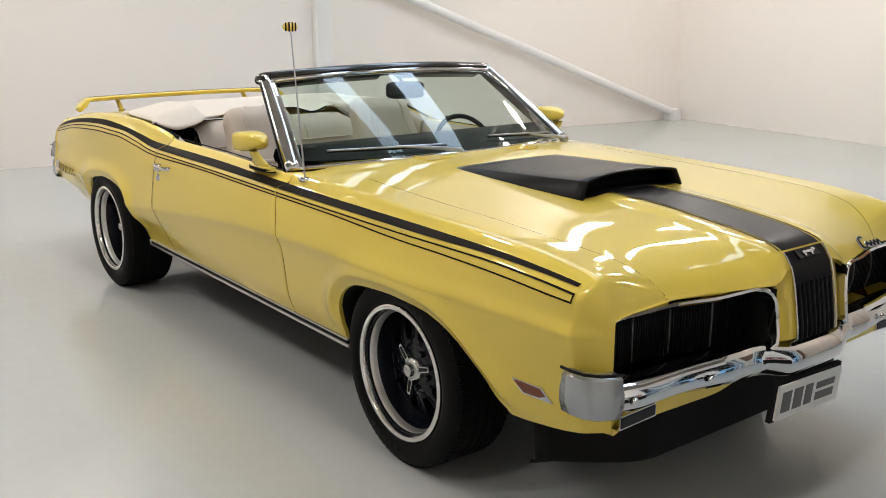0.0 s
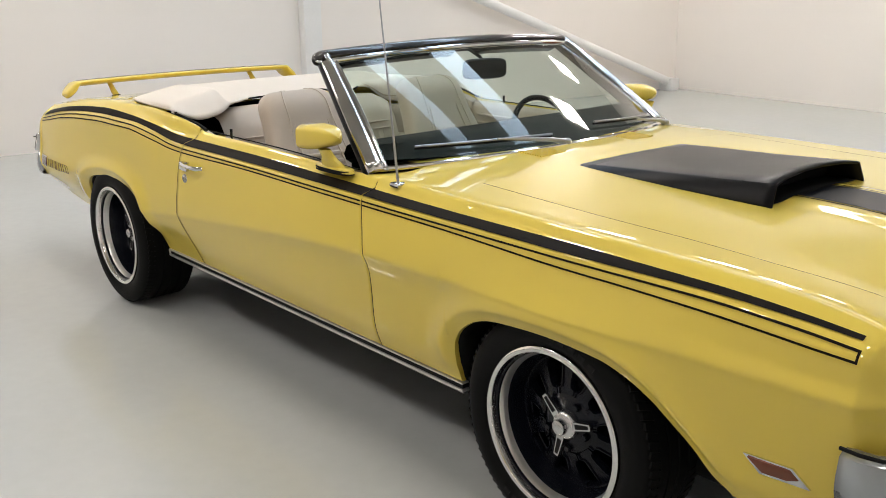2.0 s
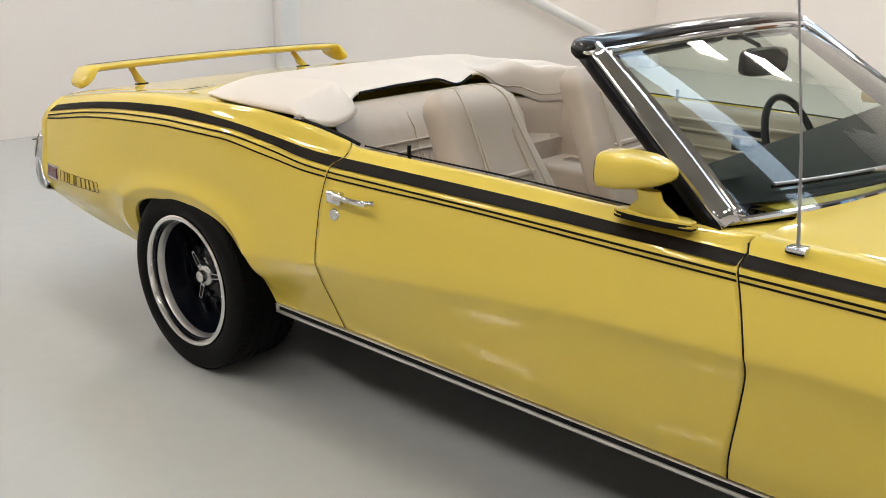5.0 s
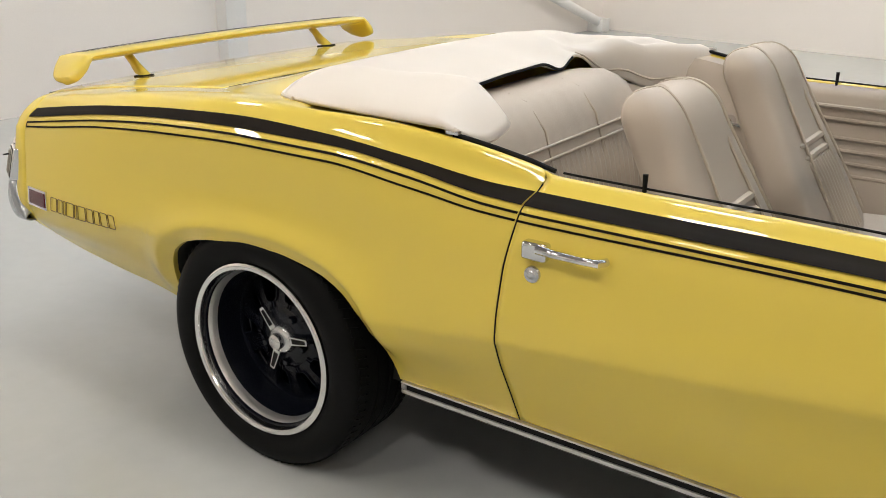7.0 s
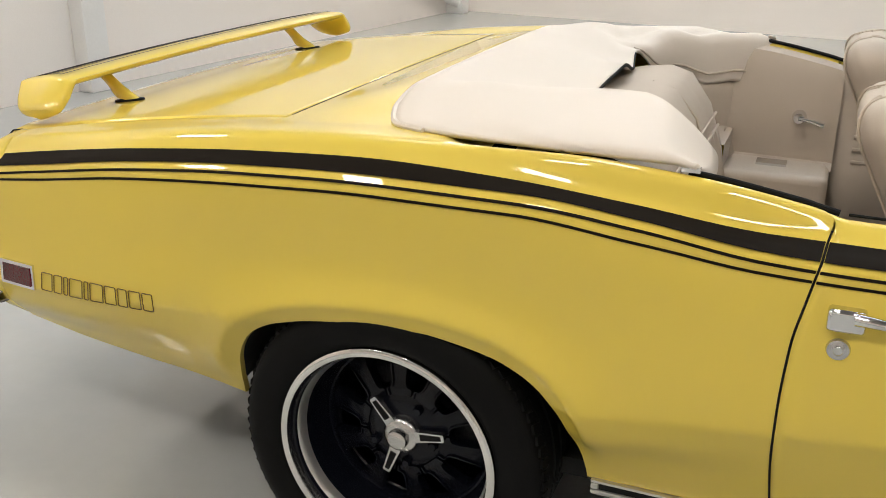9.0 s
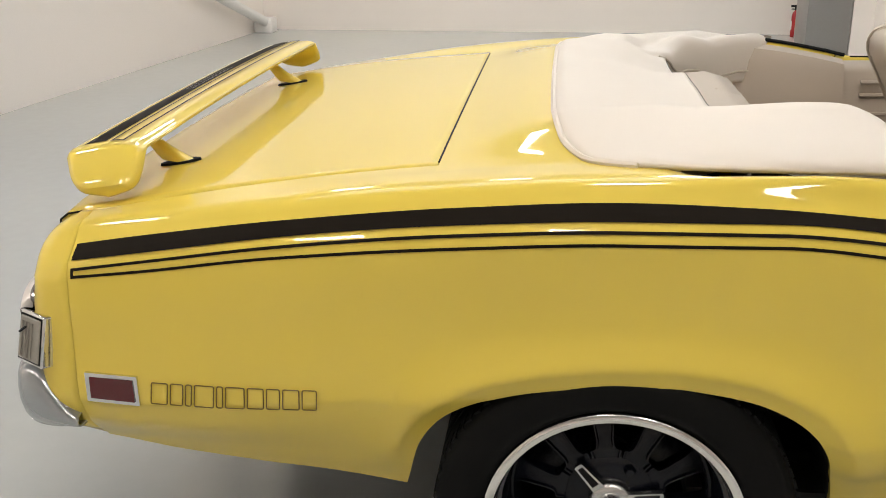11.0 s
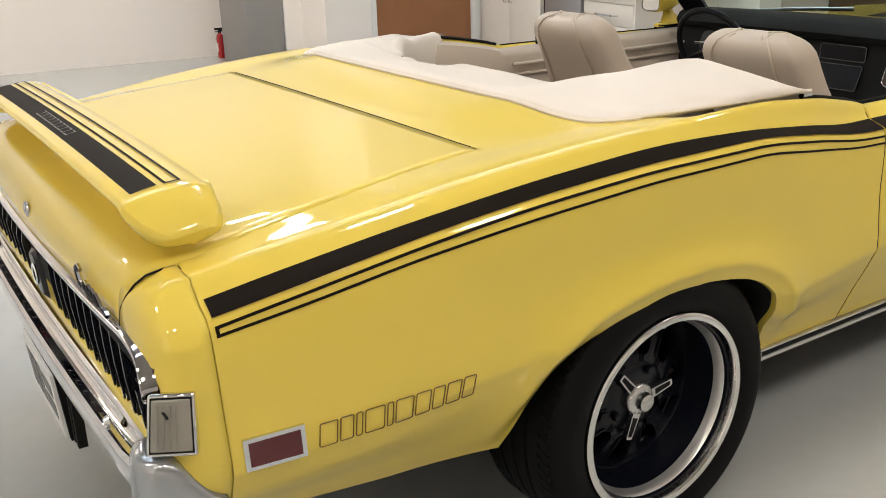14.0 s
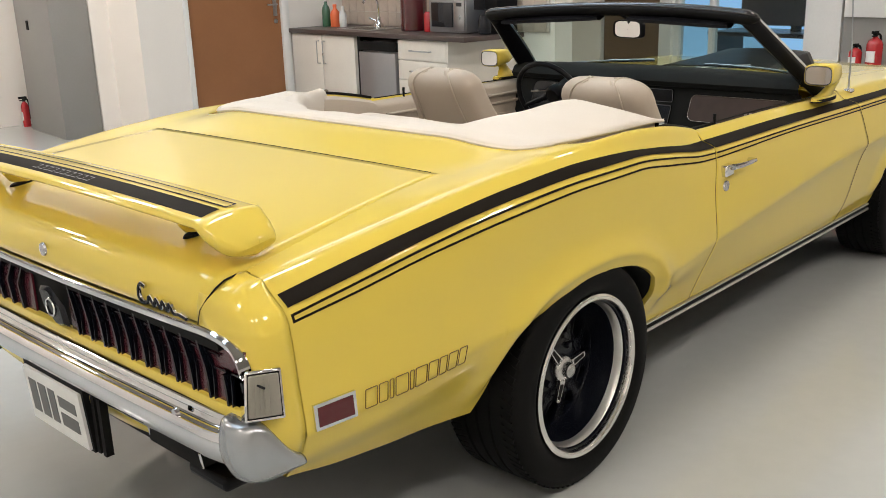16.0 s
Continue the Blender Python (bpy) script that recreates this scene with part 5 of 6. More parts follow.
# door mirrors, handles, locks
for sy, dr in ((-1, doors[0]), (1, doors[1])):
    mir = empty("door_mirror", "", "")
    mir.parent = dr
    P = []
    for t, ry, rz in ((0, .92, .92), (.03, 1, 1), (.3, 1.0, 1.0), (.6, .88, .86), (.82, .62, .60), (.95, .30, .32), (1, .02, .02)):
        x = 1.668 + .178 * t
        P.append([(x, sy * .840 + .058 * ry * math.copysign(abs(math.cos(a)) ** .5, math.cos(a)), 1.006 + .010 * t + .042 * rz * math.copysign(abs(math.sin(a)) ** .5, math.sin(a))) for a in np.linspace(0, math.tau, 25)[:-1]])
    mesh_object("mirror_housing", *grid(P, close_v=True, flip=True), PAINT, mir, "yellow bullet mirror housing")
    g = [[(1.667 + dx, sy * .840 + .058 * k * math.copysign(abs(math.cos(a)) ** .5, math.cos(a)), 1.006 + .039 * k * math.copysign(abs(math.sin(a)) ** .5, math.sin(a))) for a in np.linspace(0, math.tau, 25)[:-1]] for k, dx in ((.93, 0), (.9, -.002), (.86, .001))]
    mesh_object("mirror_rim", *grid(g, close_v=True), GUNMETAL, mir)
    g = [[(1.6685, sy * .840 + .050 * k * math.copysign(abs(math.cos(a)) ** .5, math.cos(a)), 1.006 + .034 * k * math.copysign(abs(math.sin(a)) ** .5, math.sin(a))) for a in np.linspace(0, math.tau, 25)[:-1]] for k in (1, .01)]
    mesh_object("mirror_glass", *grid(g, close_v=True, flip=True), MIRROR, mir, "mirror glass")
    P = []
    for t in np.linspace(0, 1, 8):
        l, w = .066 - .036 * ss(t * 1.5), .024 - .008 * t
        P.append([(1.785 + .005 * t + l * math.cos(a), sy * (.822 + .040 * t) + w * math.sin(a), .912 + .065 * t) for a in np.linspace(0, math.tau, 17)[:-1]])
    mesh_object("mirror_stalk", *grid(P, close_v=True), PAINT, mir)
    P = [[(1.787 + .100 * k * math.cos(a), sy * .822 + .026 * k * math.copysign(abs(math.sin(a)) ** .6, math.sin(a)), .9125 + dz) for a in np.linspace(0, math.tau, 25)[:-1]] for k, dz in ((1.03, -.012), (1.0, .0), (.9, .003), (.02, .003))]
    mesh_object("mirror_base", *grid(P, close_v=True), PAINT, mir)
    P = [[(1.787 + .101 * k * math.cos(a), sy * .822 + .027 * k * math.copysign(abs(math.sin(a)) ** .6, math.sin(a)), .9085 + dz) for a in np.linspace(0, math.tau, 25)[:-1]] for k, dz in ((1.0, -.014), (1.0, .0), (.9, .0))]
    mesh_object("mirror_gasket", *grid(P, close_v=True), BLACKMATT, mir)
    h = empty("door_handle", "", "")
    h.parent = dr
    y0 = side_y(.80, .79)
    bev(mesh_object("handle_housing", *flatbox(.778, .836, min(sy * (y0 - .01), sy * (y0 + .020)), max(sy * (y0 - .01), sy * (y0 + .020)), .768, .806), CHROME, h, "chrome handle housing"), .006)
    y1 = side_y(.93, .78)
    mesh_object("handle_grip", *tube([(.820, sy * (y0 + .022), .797), (.86, sy * (y0 + .032), .798), (.92, sy * (y1 + .034), .799), (.955, sy * (y1 + .030), .799), (.962, sy * (y1 + .006), .797)], [.011, .009, .008, .009, .009], 10), CHROME, h, "chrome pull handle")
    mesh_object("door_lock", *moved(lathe([(0, -.008), (.007, -.008), (.009, -.006), (.017, -.005), (.019, 0)], 20, "y"), Matrix.Translation((.802, sy * (side_y(.80, .735)), .735)) @ Matrix.Rotation(math.pi if sy > 0 else 0, 4, "Z")), DULLCHROME, h, "round key lock")

# ---- cabin ----
box("cabin_floor", .15, 2.05, -.76, .76, .29, .33, CARPET, car, "dark carpeted cabin floor")
for sy, dr in ((-1, doors[0]), (1, doors[1])):
    P = []
    for x in np.linspace(.752, 1.98, 20):
        P.append([(x, sy * (ridge_y(x) - .026 - d), z) for d, z in ((.0, .902), (.018, .895), (.034, .87), (.034, .80), (.045, .78), (.045, .62), (.060, .60), (.060, .36))])
    pan = mesh_object("door_card", *grid(P, flip=sy > 0), VINYL, dr, "cream vinyl door card")
    mesh_object("belt_strip", *tube([(x, sy * (ridge_y(x) - .030), ridge_z(x) - .001) for x in np.linspace(.79, 1.92, 24)], .0028, 6), BLACKMATT, dr, "black belt seal")
    for z in (.62, .66, .70, .74, .80, .84):
        mesh_object("card_roll", *tube([(x, sy * (ridge_y(x) - .072), z) for x in np.linspace(.82, 1.90, 12)], .007, 8), VINYL, pan)
    bev(mesh_object("switch_panel", *flatbox(1.24, 1.36, min(sy * .715, sy * .735), max(sy * .715, sy * .735), .745, .825), BLACKMATT, pan, "black handle recess"), .004)
    bev(mesh_object("switch", *flatbox(1.275, 1.33, min(sy * .708, sy * .72), max(sy * .708, sy * .72), .772, .795), STEEL, pan), .003)
    mesh_object("lock_pin", *tube([(.97, sy * .764, .89), (.97, sy * .764, .942)], [.004, .006], 8), BLACKMATT, dr, "black lock pin")
    # rear side trim
    P = []
    for x in np.linspace(.44, .768, 11):
        zt = ridge_z(x) - .012
        low = .70 if x < .45 else 0
        P.append([(x, sy * (ridge_y(x) - .03 - d), z) for d, z in ((0, zt), (.03, zt - .012), (.045, zt - .05), (.06, .74), (.075, max(.62, low)), (.11, max(.60, low)), (.13, max(.36, low)))])
    trim = mesh_object("rear_side_trim", *grid(P, flip=sy > 0), VINYL, car, "cream vinyl rear side trim")
    bev(mesh_object("armrest", *flatbox(.45, .765, min(sy * .51, sy * .735), max(sy * .51, sy * .735), .38, .615), VINYL, trim, "cream armrest"), .025, 4)
    mesh_object("ashtray", *flatbox(.55, .64, min(sy * .60, sy * .66), max(sy * .60, sy * .66), .612, .622), CHROME, trim)
    cr = mesh_object("window_crank", *join(moved(lathe([(0, -.03), (.016, -.03), (.022, -.012), (.022, 0)], 16, "y"), Matrix.Translation((.655, 0, .75)) ), tube([(.655, -.03, .75), (.70, -.036, .745), (.73, -.036, .735)], [.007, .006, .009], 8)), CHROME, trim, "chrome window crank")
    cr.location = (0, sy * .715, 0)
    if sy < 0:
        cr.scale = (1, -1, 1)

# side wells of the folded roof, beside the rear seat
for sy in (-1, 1):
    P = []
    fx = -.035 if sy > 0 else .05
    for z, g in ((.36, 0), (.69, 0), (.70, 0), (.80, 0), (.83, .004), (.85, .014), (.853, .04)):
        P.append([(x - g * cx + fx * cx if z > .695 else max(x + fx * cx, .46), sy * (y + g), z) for x, y, cx in ((.10, .502, 0), (.20, .520, .3), (.28, .575, .5), (.36, .640, .8), (.43, .690, 1), (.470, .715, 1), (.490, .745, 1), (.495, .78, 1))])
    mesh_object("roof_well_trim", *grid(P, flip=sy < 0), VINYL, car, "cream vinyl roof well trim")

# rear seat
P = []
for y in np.linspace(-.498, .498, 33):
    e = 1 - ss((abs(y) - .42) / .08) * .75
    pl = 0.006 * abs(math.sin(y * 60)) if abs(y) < .42 else 0
    P.append([(x + (pl if 3 <= i <= 4 else 0), y, .36 + (z - .36) * (.93 + .07 * e)) for i, (x, z) in enumerate(((.12, .905), (.22, .925), (.30, .932), (.355, .915), (.41, .84), (.455, .70), (.48, .55), (.50, .50), (.66, .515), (.72, .50), (.735, .44), (.735, .34)))])
rear_seat = mesh_object("rear_seat", *grid(P), VINYL, car, "cream vinyl rear bench seat")
for z, x in ((.80, .432), (.765, .442)):
    mesh_object("seat_roll", *tube([(x, y, z) for y in np.linspace(-.44, .44, 12)], .0045, 8), VINYL, rear_seat)
for k in range(26):
    y = -.40 + k * .032
    mesh_object("pleat", *tube([(.437, y, .752), (.452, y, .70), (.470, y, .62), (.482, y, .54)], [.006, .012, .012, .008], 6), VINYL, rear_seat)
for y in (-.16, .16):
    mesh_object("seat_seam", *tube([(.29, y, .930), (.35, y, .914), (.415, y, .84), (.458, y, .70)], .004, 6), PIPING, rear_seat)

# front seats
def shoulder(t):
    s = min(1, max(0, (t - .87) / .13))
    return 1 - math.sqrt(1 - s * s)


def front_seat(sy, back=0.0):
    s = empty("front_seat", "", "")
    s.parent = car
    s.location = (back, 0, -.013)
    P = []
    zs = [(t, .52 + .546 * t) for t in (0, .1, .25, .4, .55, .7, .80, .86, .90, .93, .955, .973, .986, .995, 1)]
    for t, z in zs:
        cx = 1.135 - .30 * t
        hw = (.235 - .055 * ss((t - .25) / .6)) * (1 - .42 * shoulder(t))
        hd = (.085 - .012 * t) * (1 - .78 * shoulder(t))
        ring = []
        for a in np.linspace(0, math.tau, 41)[:-1]:
            c, sn = math.cos(a), math.sin(a)
            dx, dy = math.copysign(abs(c) ** .62, c) * hd, math.copysign(abs(sn) ** .62, sn) * hw
            if c > 0:
                dx -= .018 * (1 - abs(sn) ** 2) * ss((.85 - t) / .2)
            ring.append((cx + dx, sy * .385 + dy, z + dx * .28))
        P.append(ring)
    vs, fs = grid(P, close_v=True)
    n = len(P[0])
    fs += [tuple(range((len(P) - 1) * n, len(P) * n))]
    back = mesh_object("backrest", vs, [tuple(f) for f in fs], VINYL, s, "cream vinyl high-backed bucket seat", angle=70)
    # piping round each side and the panel seams
    for yy in (-1, 1):
        pts = []
        for t, z in zs[1:]:
            cx = 1.135 - .30 * t
            hw = (.235 - .055 * ss((t - .25) / .6)) * (1 - .42 * shoulder(t))
            hd = (.085 - .012 * t) * (1 - .78 * shoulder(t))
            pts.append((cx, t, z, hw, hd))
        for c in (-.82, .82):
            q = [(cx + c * hd, sy * .385 + yy * hw * (1 - abs(c) ** 1.6) ** .62 * 1.01, z + c * hd * .28) for cx, t, z, hw, hd in pts]
            mesh_object("piping", *tube(q, .0045, 6), PIPING, back)
        q = [(cx + hd * .96, sy * .385 + yy * hw * .58, z + hd * .27) for cx, t, z, hw, hd in pts] + [(cx - hd * .98, sy * .385 + yy * hw * .62, z - hd * .27) for cx, t, z, hw, hd in reversed(pts)]
        mesh_object("seat_seam", *tube(q, .0035, 6), PIPING, back)
    for t, z in ((.53, .79), (.47, .757)):
        cx = 1.135 - .30 * t + .064
        mesh_object("seat_roll", *tube([(cx, sy * .385 + y, z + .02) for y in np.linspace(-.125, .125, 9)], [.006] + [.013] * 7 + [.006], 8), VINYL, back)
    for k in range(9):
        y = sy * .385 + (k - 4) * .026
        mesh_object("pleat", *tube([(1.135 - .30 * t + .060, y, z + .02) for t, z in ((.02, .535), (.12, .59), (.22, .645), (.32, .70), (.42, .745))], .011, 6), VINYL, back)
    P = []
    for x, zt in ((1.06, .50), (1.10, .535), (1.25, .545), (1.42, .55), (1.52, .545), (1.56, .52), (1.57, .46)):
        P.append([(x, sy * .385 + hw, z) for hw, z in ((-.245, .36), (-.25, .46), (-.24, zt), (-.19, zt + .022), (-.12, zt - .005), (0, zt - .008), (.12, zt - .005), (.19, zt + .022), (.24, zt), (.25, .46), (.245, .36))])
    mesh_object("cushion", *grid(P), VINYL, s, "cream vinyl seat cushion")
    box("seat_base", 1.08, 1.54, sy * .385 - .20, sy * .385 + .20, .33, .42, BLACKMATT, s)


front_seat(-1)
front_seat(1, -.035)

# dashboard
dash = empty("dashboard", "", "")
dash.parent = car
P = []
for y in np.linspace(-.74, .74, 31):
    a = abs(y) / .74
    xb = gb(y * 1.02).x - .03
    P.append([(xb - .02, y, .935), (xb - .06, y, .952), ((xb + 1.80) / 2, y, .981), (1.785, y, .984), (1.745, y, .968), (1.726, y, .938), (1.738, y, .918), (1.770, y, .910), (1.760, y, .85), (1.72, y, .74), (1.72, y, .64), (1.78, y, .58), (1.85, y, .56)])
mesh_object("dash_pad", *grid(P), DASH, dash, "black padded dashboard")
def rounded(y0, y1, z0, z1, x, r):
    pts = []
    for cy, cz, a0 in ((y1 - r, z1 - r, 0), (y0 + r, z1 - r, 90), (y0 + r, z0 + r, 180), (y1 - r, z0 + r, 270)):
        for k in range(6):
            a = radians(a0 + k * 18)
            pts.append((cy + r * math.cos(a), cz + r * math.sin(a)))
    return pts
def dash_panel(y0, y1, z0, z1, r, material, lab, rim=True):
    pts = rounded(y0, y1, z0, z1, 0, r)
    def xx(z):
        return 1.72 + .045 * ss((z - .74) / .13) - .008
    n = len(pts)
    vs = [(xx(z) + d, y, z) for d in (-.002, .02) for y, z in pts]
    fs = [tuple(range(n)), tuple(reversed(range(n, 2 * n)))] + [(i, i + n, (i + 1) % n + n, (i + 1) % n) for i in range(n)]
    ob = mesh_object("dash_panel", vs, fs, material, dash, lab)
    bm = bmesh.new()
    if rim:
        mesh_object("panel_rim", *tube([(xx(z) - .003, y, z) for y, z in pts], .0016, 6, closed=True), DULLCHROME if material is WOODDASH else GUNMETAL, ob, "thin bright rim")
    return ob
gp = dash_panel(-.70, -.25, .775, .885, .03, WOODDASH, "dark brown glovebox panel")
mesh_object("panel_mark", *moved(join(*[flatbox(0, .003, k * .022, k * .022 + .015, 0, .012) for k in range(7)]), Matrix.Translation((1.732, -.66, .815))), DULLCHROME, gp, "row of small bright marks")
dash_panel(-.16, .03, .845, .90, .008, BLACKGLOSS, "black vent panel")
dash_panel(-.16, .03, .745, .83, .008, BLACKGLOSS, "black radio panel")
gc = dash_panel(.10, .62, .75, .90, .04, BLACKGLOSS, "black gauge cluster", rim=False)
for y in (.22, .35, .49):
    mesh_object("gauge_rim", *tube([(1.742, y + .045 * math.cos(a), .835 + .045 * math.sin(a)) for a in np.linspace(0, math.tau, 25)[:-1]], .003, 6, closed=True), DULLCHROME, gc, "thin bright gauge rim")
# steering wheel
sw = empty("steering_wheel", "", "")
sw.parent = car
m = Matrix.Translation((1.600, .405, .845)) @ Matrix.Rotation(radians(-24), 4, "Y")
mesh_object("wheel_ring", *moved(tube([(0, .182 * math.cos(a), .182 * math.sin(a)) for a in np.linspace(0, math.tau, 49)[:-1]], .0125, 10, closed=True), m), SATIN, sw, "black steering wheel rim")
mesh_object("wheel_hub", *moved(lathe([(0, .01), (.035, .012), (.045, .03), (.042, .06)], 24, "x"), m), SATIN, sw)
for a in (radians(-18), radians(198), radians(270)):
    mesh_object("spoke", *moved(tube([(.03, .05 * math.cos(a), .05 * math.sin(a)), (.012, .12 * math.cos(a), .12 * math.sin(a)), (0, .178 * math.cos(a), .178 * math.sin(a))], [.016, .012, .009], 8), m), SATIN, sw)
mesh_object("column", *moved(tube([(.05, 0, 0), (.25, 0, 0)], .026, 14), m), SATIN, sw, "black steering column")
mesh_object("stalk", *moved(tube([(.08, 0, .0), (.06, .16, -.01)], .005, 8), m), CHROME, sw)
mesh_object("gear_lever", *tube([(1.50, 0, .36), (1.46, 0, .60), (1.45, 0, .66)], [.012, .009, .016], 10), SATIN, car, "black gear lever")
box("centre_console", 1.05, 1.62, -.085, .085, .33, .50, DASH, car, bevel=.015)

# ---- folded roof cover ----
rear_edge = pchip([(0, -.128), (.40, -.124), (.60, -.105), (.66, -.085), (.72, -.05), (.765, .03), (.79, .14), (.802, .30)])
front_r = pchip([(0, .215), (.20, .220), (.27, .235), (.36, .30), (.46, .41), (.54, .515), (.60, .555), (.70, .565), (.808, .545)])
front_l = pchip([(0, .215), (.30, .205), (.44, .185), (.52, .205), (.60, .262), (.68, .375), (.75, .485), (.808, .560)])
drape = pchip([(0, 0), (.42, 0), (.47, .015), (.52, .055), (.59, .120), (.66, .150), (.75, .145), (.808, .115)])
P = []
NU, NV = 72, 36
for i in range(NU + 1):
    y = -.808 + 1.616 * i / NU
    a = abs(y)
    near = y < 0
    xr, xf = rear_edge(a), (front_r if near else front_l)(a)
    lobe = ss((a - .42) / .14) if near else 0
    drop = 0 if near else drape(a)
    k = ss(drop / .05)
    row = []
    for j in range(NV + 1):
        s = j / NV
        f = s
        if k > 0:
            f = s + (min(1, s / .66) - s) * k
        x = xr + (xf - .040 * k - xr) * f
        deck = top_rear(max(-.4, min(x, .3)), y)[2] + .006
        edge = min(1, (.808 - a) / (.14 - (.09 * ss((f - .25) / .3) if y > 0 else 0)))
        side = math.sin(edge * math.pi / 2) ** .8
        h = (.004 + .024 * lobe) * ss(f / .35) ** .8 * side
        h += .004 * math.sin(y * 9 + 1.2) * ss(f / .4) * side
        z = deck + h + .010 * side * ss(f / .06) - .056 * ss(f / .9) * (1 - lobe) * (1 - .75 * ss((y - .26) / .25))
        z += .016 * math.exp(-((y - .60) / .15) ** 2) * ss((f - .12) / .35) * (1 - .6 * ss((f - .72) / .28)) * side
        z -= .034 * ss((y - .16) / .2) * ss((f - .55) / .45) * (1 - ss((y - .50) / .16))
        if lobe > 0:
            z -= lobe * .088 * (max(0, f - .80) / .20) ** 1.5 * side
        z += .010 * noise.noise(Vector((x * 6, y * 5, 3.1))) * ss(f / .3) * side * .8
        if y > .42:
            # pinched folds where the cover gathers before it drapes over the well
            q = ss((y - .42) / .1) * side * ss((f - .35) / .35)
            z += q * (.005 * math.sin(x * 22 + y * 34) + .008 * noise.noise(Vector((x * 11, y * 14, 1.7))) - .016 * math.exp(-((f - .82) / .09) ** 2))
        if k > 0 and s > .66:
            th = (s - .66) / .34
            ang = min(1, th / .55) * math.pi / 2
            x += (.040 * math.sin(ang) + .006 * math.sin(math.pi * th)) * k
            z -= drop * (.42 * (1 - math.cos(ang)) + .58 * max(0, th - .35) / .65) * (.6 + .4 * side)
        row.append((x + .02 * lobe * math.sin(s * 3.1), y, z))
    P.append(row)
cover = solid(mesh_object("roof_cover", *grid(P), BOOTVINYL, car, "cream vinyl cover over the folded roof", angle=80), .010)
mesh_object("cover_hem", *tube([Vector(P[i][0]) + Vector((0, 0, -.003)) for i in range(2, NU - 1)], .0065, 6), BOOTVINYL, cover, "sewn cover hem")
mesh_object("cover_seam", *tube([Vector(P[i][NV - 3]) + Vector((.002, 0, .001)) for i in range(NU - 15, NU - 1)], .0035, 6), PIPING, cover)
mesh_object("front_hem", *tube([Vector(P[i][NV]) + Vector((0, 0, -.006)) for i in range(24, NU - 16)], .005, 6), BLACKMATT, cover, "dark edge under the cover")
for sy in (-1, 1):
    mesh_object("cover_clip", *moved(join(flatbox(-.016, .016, -.007, .007, -.004, .004), flatbox(-.007, .007, -.008, .008, 0, .007)), Matrix.Translation((.535, sy * .800, .972))), CHROME, cover, "chrome cover fastener")
# seal from the cover down to the door
for sy in (-1, 1):
    mesh_object("well_seal", *tube([(x, sy * (ridge_y(x) - .022), ridge_z(x) + .001) for x in np.linspace(.53, .775, 10)], .0055, 8), BLACKMATT, car, "black rubber seal")


# ---- far side of the room ----
def rmesh(name, vf, material, parent=None, label=""):
    """A mesh given in room coordinates."""
    vs, fs = moved(vf, ROOM)
    return mesh_object(name, vs, [tuple(reversed(f)) for f in fs], material, parent, label)


def thing(name, label, category, group=""):
    return empty(name, label, category, group)


# grey steel cabinet against the long wall
cab = thing("steel_cabinet", "tall grey steel cabinet with a small black latch", "cabinet")
rbox("body", 5.77, 6.13, .37, 1.39, 0, 2.35, GREYPANEL, cab, bevel=.006)
rbox("latch", 5.762, 5.772, .70, .755, 1.00, 1.085, BLACKMATT, cab, "black latch")


def extinguisher(u, v, z0, h=.44, r=.055):
    e = thing("fire_extinguisher", "red fire extinguisher with a black hose and handle", "fire extinguisher", "fire extinguishers")
    T = Matrix.Translation((u, v, z0))
    rmesh("cylinder", moved(lathe([(0, 0), (r * .95, 0), (r, .012), (r, h * .66), (r * .8, h * .76), (r * .38, h * .82), (r * .3, h * .86), (0, h * .86)], 24, "z"), T), REDPAINT, e, "red enamelled cylinder")
    rmesh("valve", moved(join(flatbox(-.014, .014, -.014, .014, h * .84, h * .95), flatbox(-.05, .03, -.010, .010, h * .93, h), flatbox(-.045, .01, -.008, .008, h * .86, h * .89)), T), BLACKMATT, e, "black valve and lever")
    rmesh("hose", moved(tube(smooth_path([(.01, 0, h * .9), (r * .9, .01, h * .88), (r * 1.15, .015, h * .6), (r * 1.1, .015, h * .25)], 5), .009, 8), T), BLACKMATT, e, "black hose")
    rmesh("panel", moved(flatbox(-r - .0015, -r * .6, -r * .55, r * .55, h * .22, h * .5), T), WHITEPLATE, e, "pale panel")
    return e


extinguisher(5.79, .15, 0, .31, .038)

# orange door in its white frame
door = structure(rbox("door_1", 6.795, 7.770, 2.03, 2.075, 0.006, 2.02, DOORWOOD), "flat orange-brown veneered door, shut")
for u0, u1, z0, z1 in ((6.745, 6.795, 0, 2.06), (7.770, 7.85, 0, 2.06), (6.795, 7.770, 2.02, 2.06)):
    structure(rbox("door_frame", u0, u1, 1.95, 2.115, z0, z1, TRIMWHITE, bevel=.004), "white painted door frame")
rbox("handle_plate", 7.695, 7.735, 2.075, 2.082, 1.05, 1.21, STEEL, door, "steel handle plate")
rmesh("lever", tube([(7.715, 2.08, 1.16), (7.715, 2.125, 1.16), (7.61, 2.13, 1.16)], .009, 8), STEEL, door, "steel lever handle")
rmesh("lock_knob", moved(lathe([(0, .02), (.012, .018), (.022, .006), (.022, 0)], 16, "y"), Matrix.Translation((7.715, 2.077, 1.00))), STEEL, door)

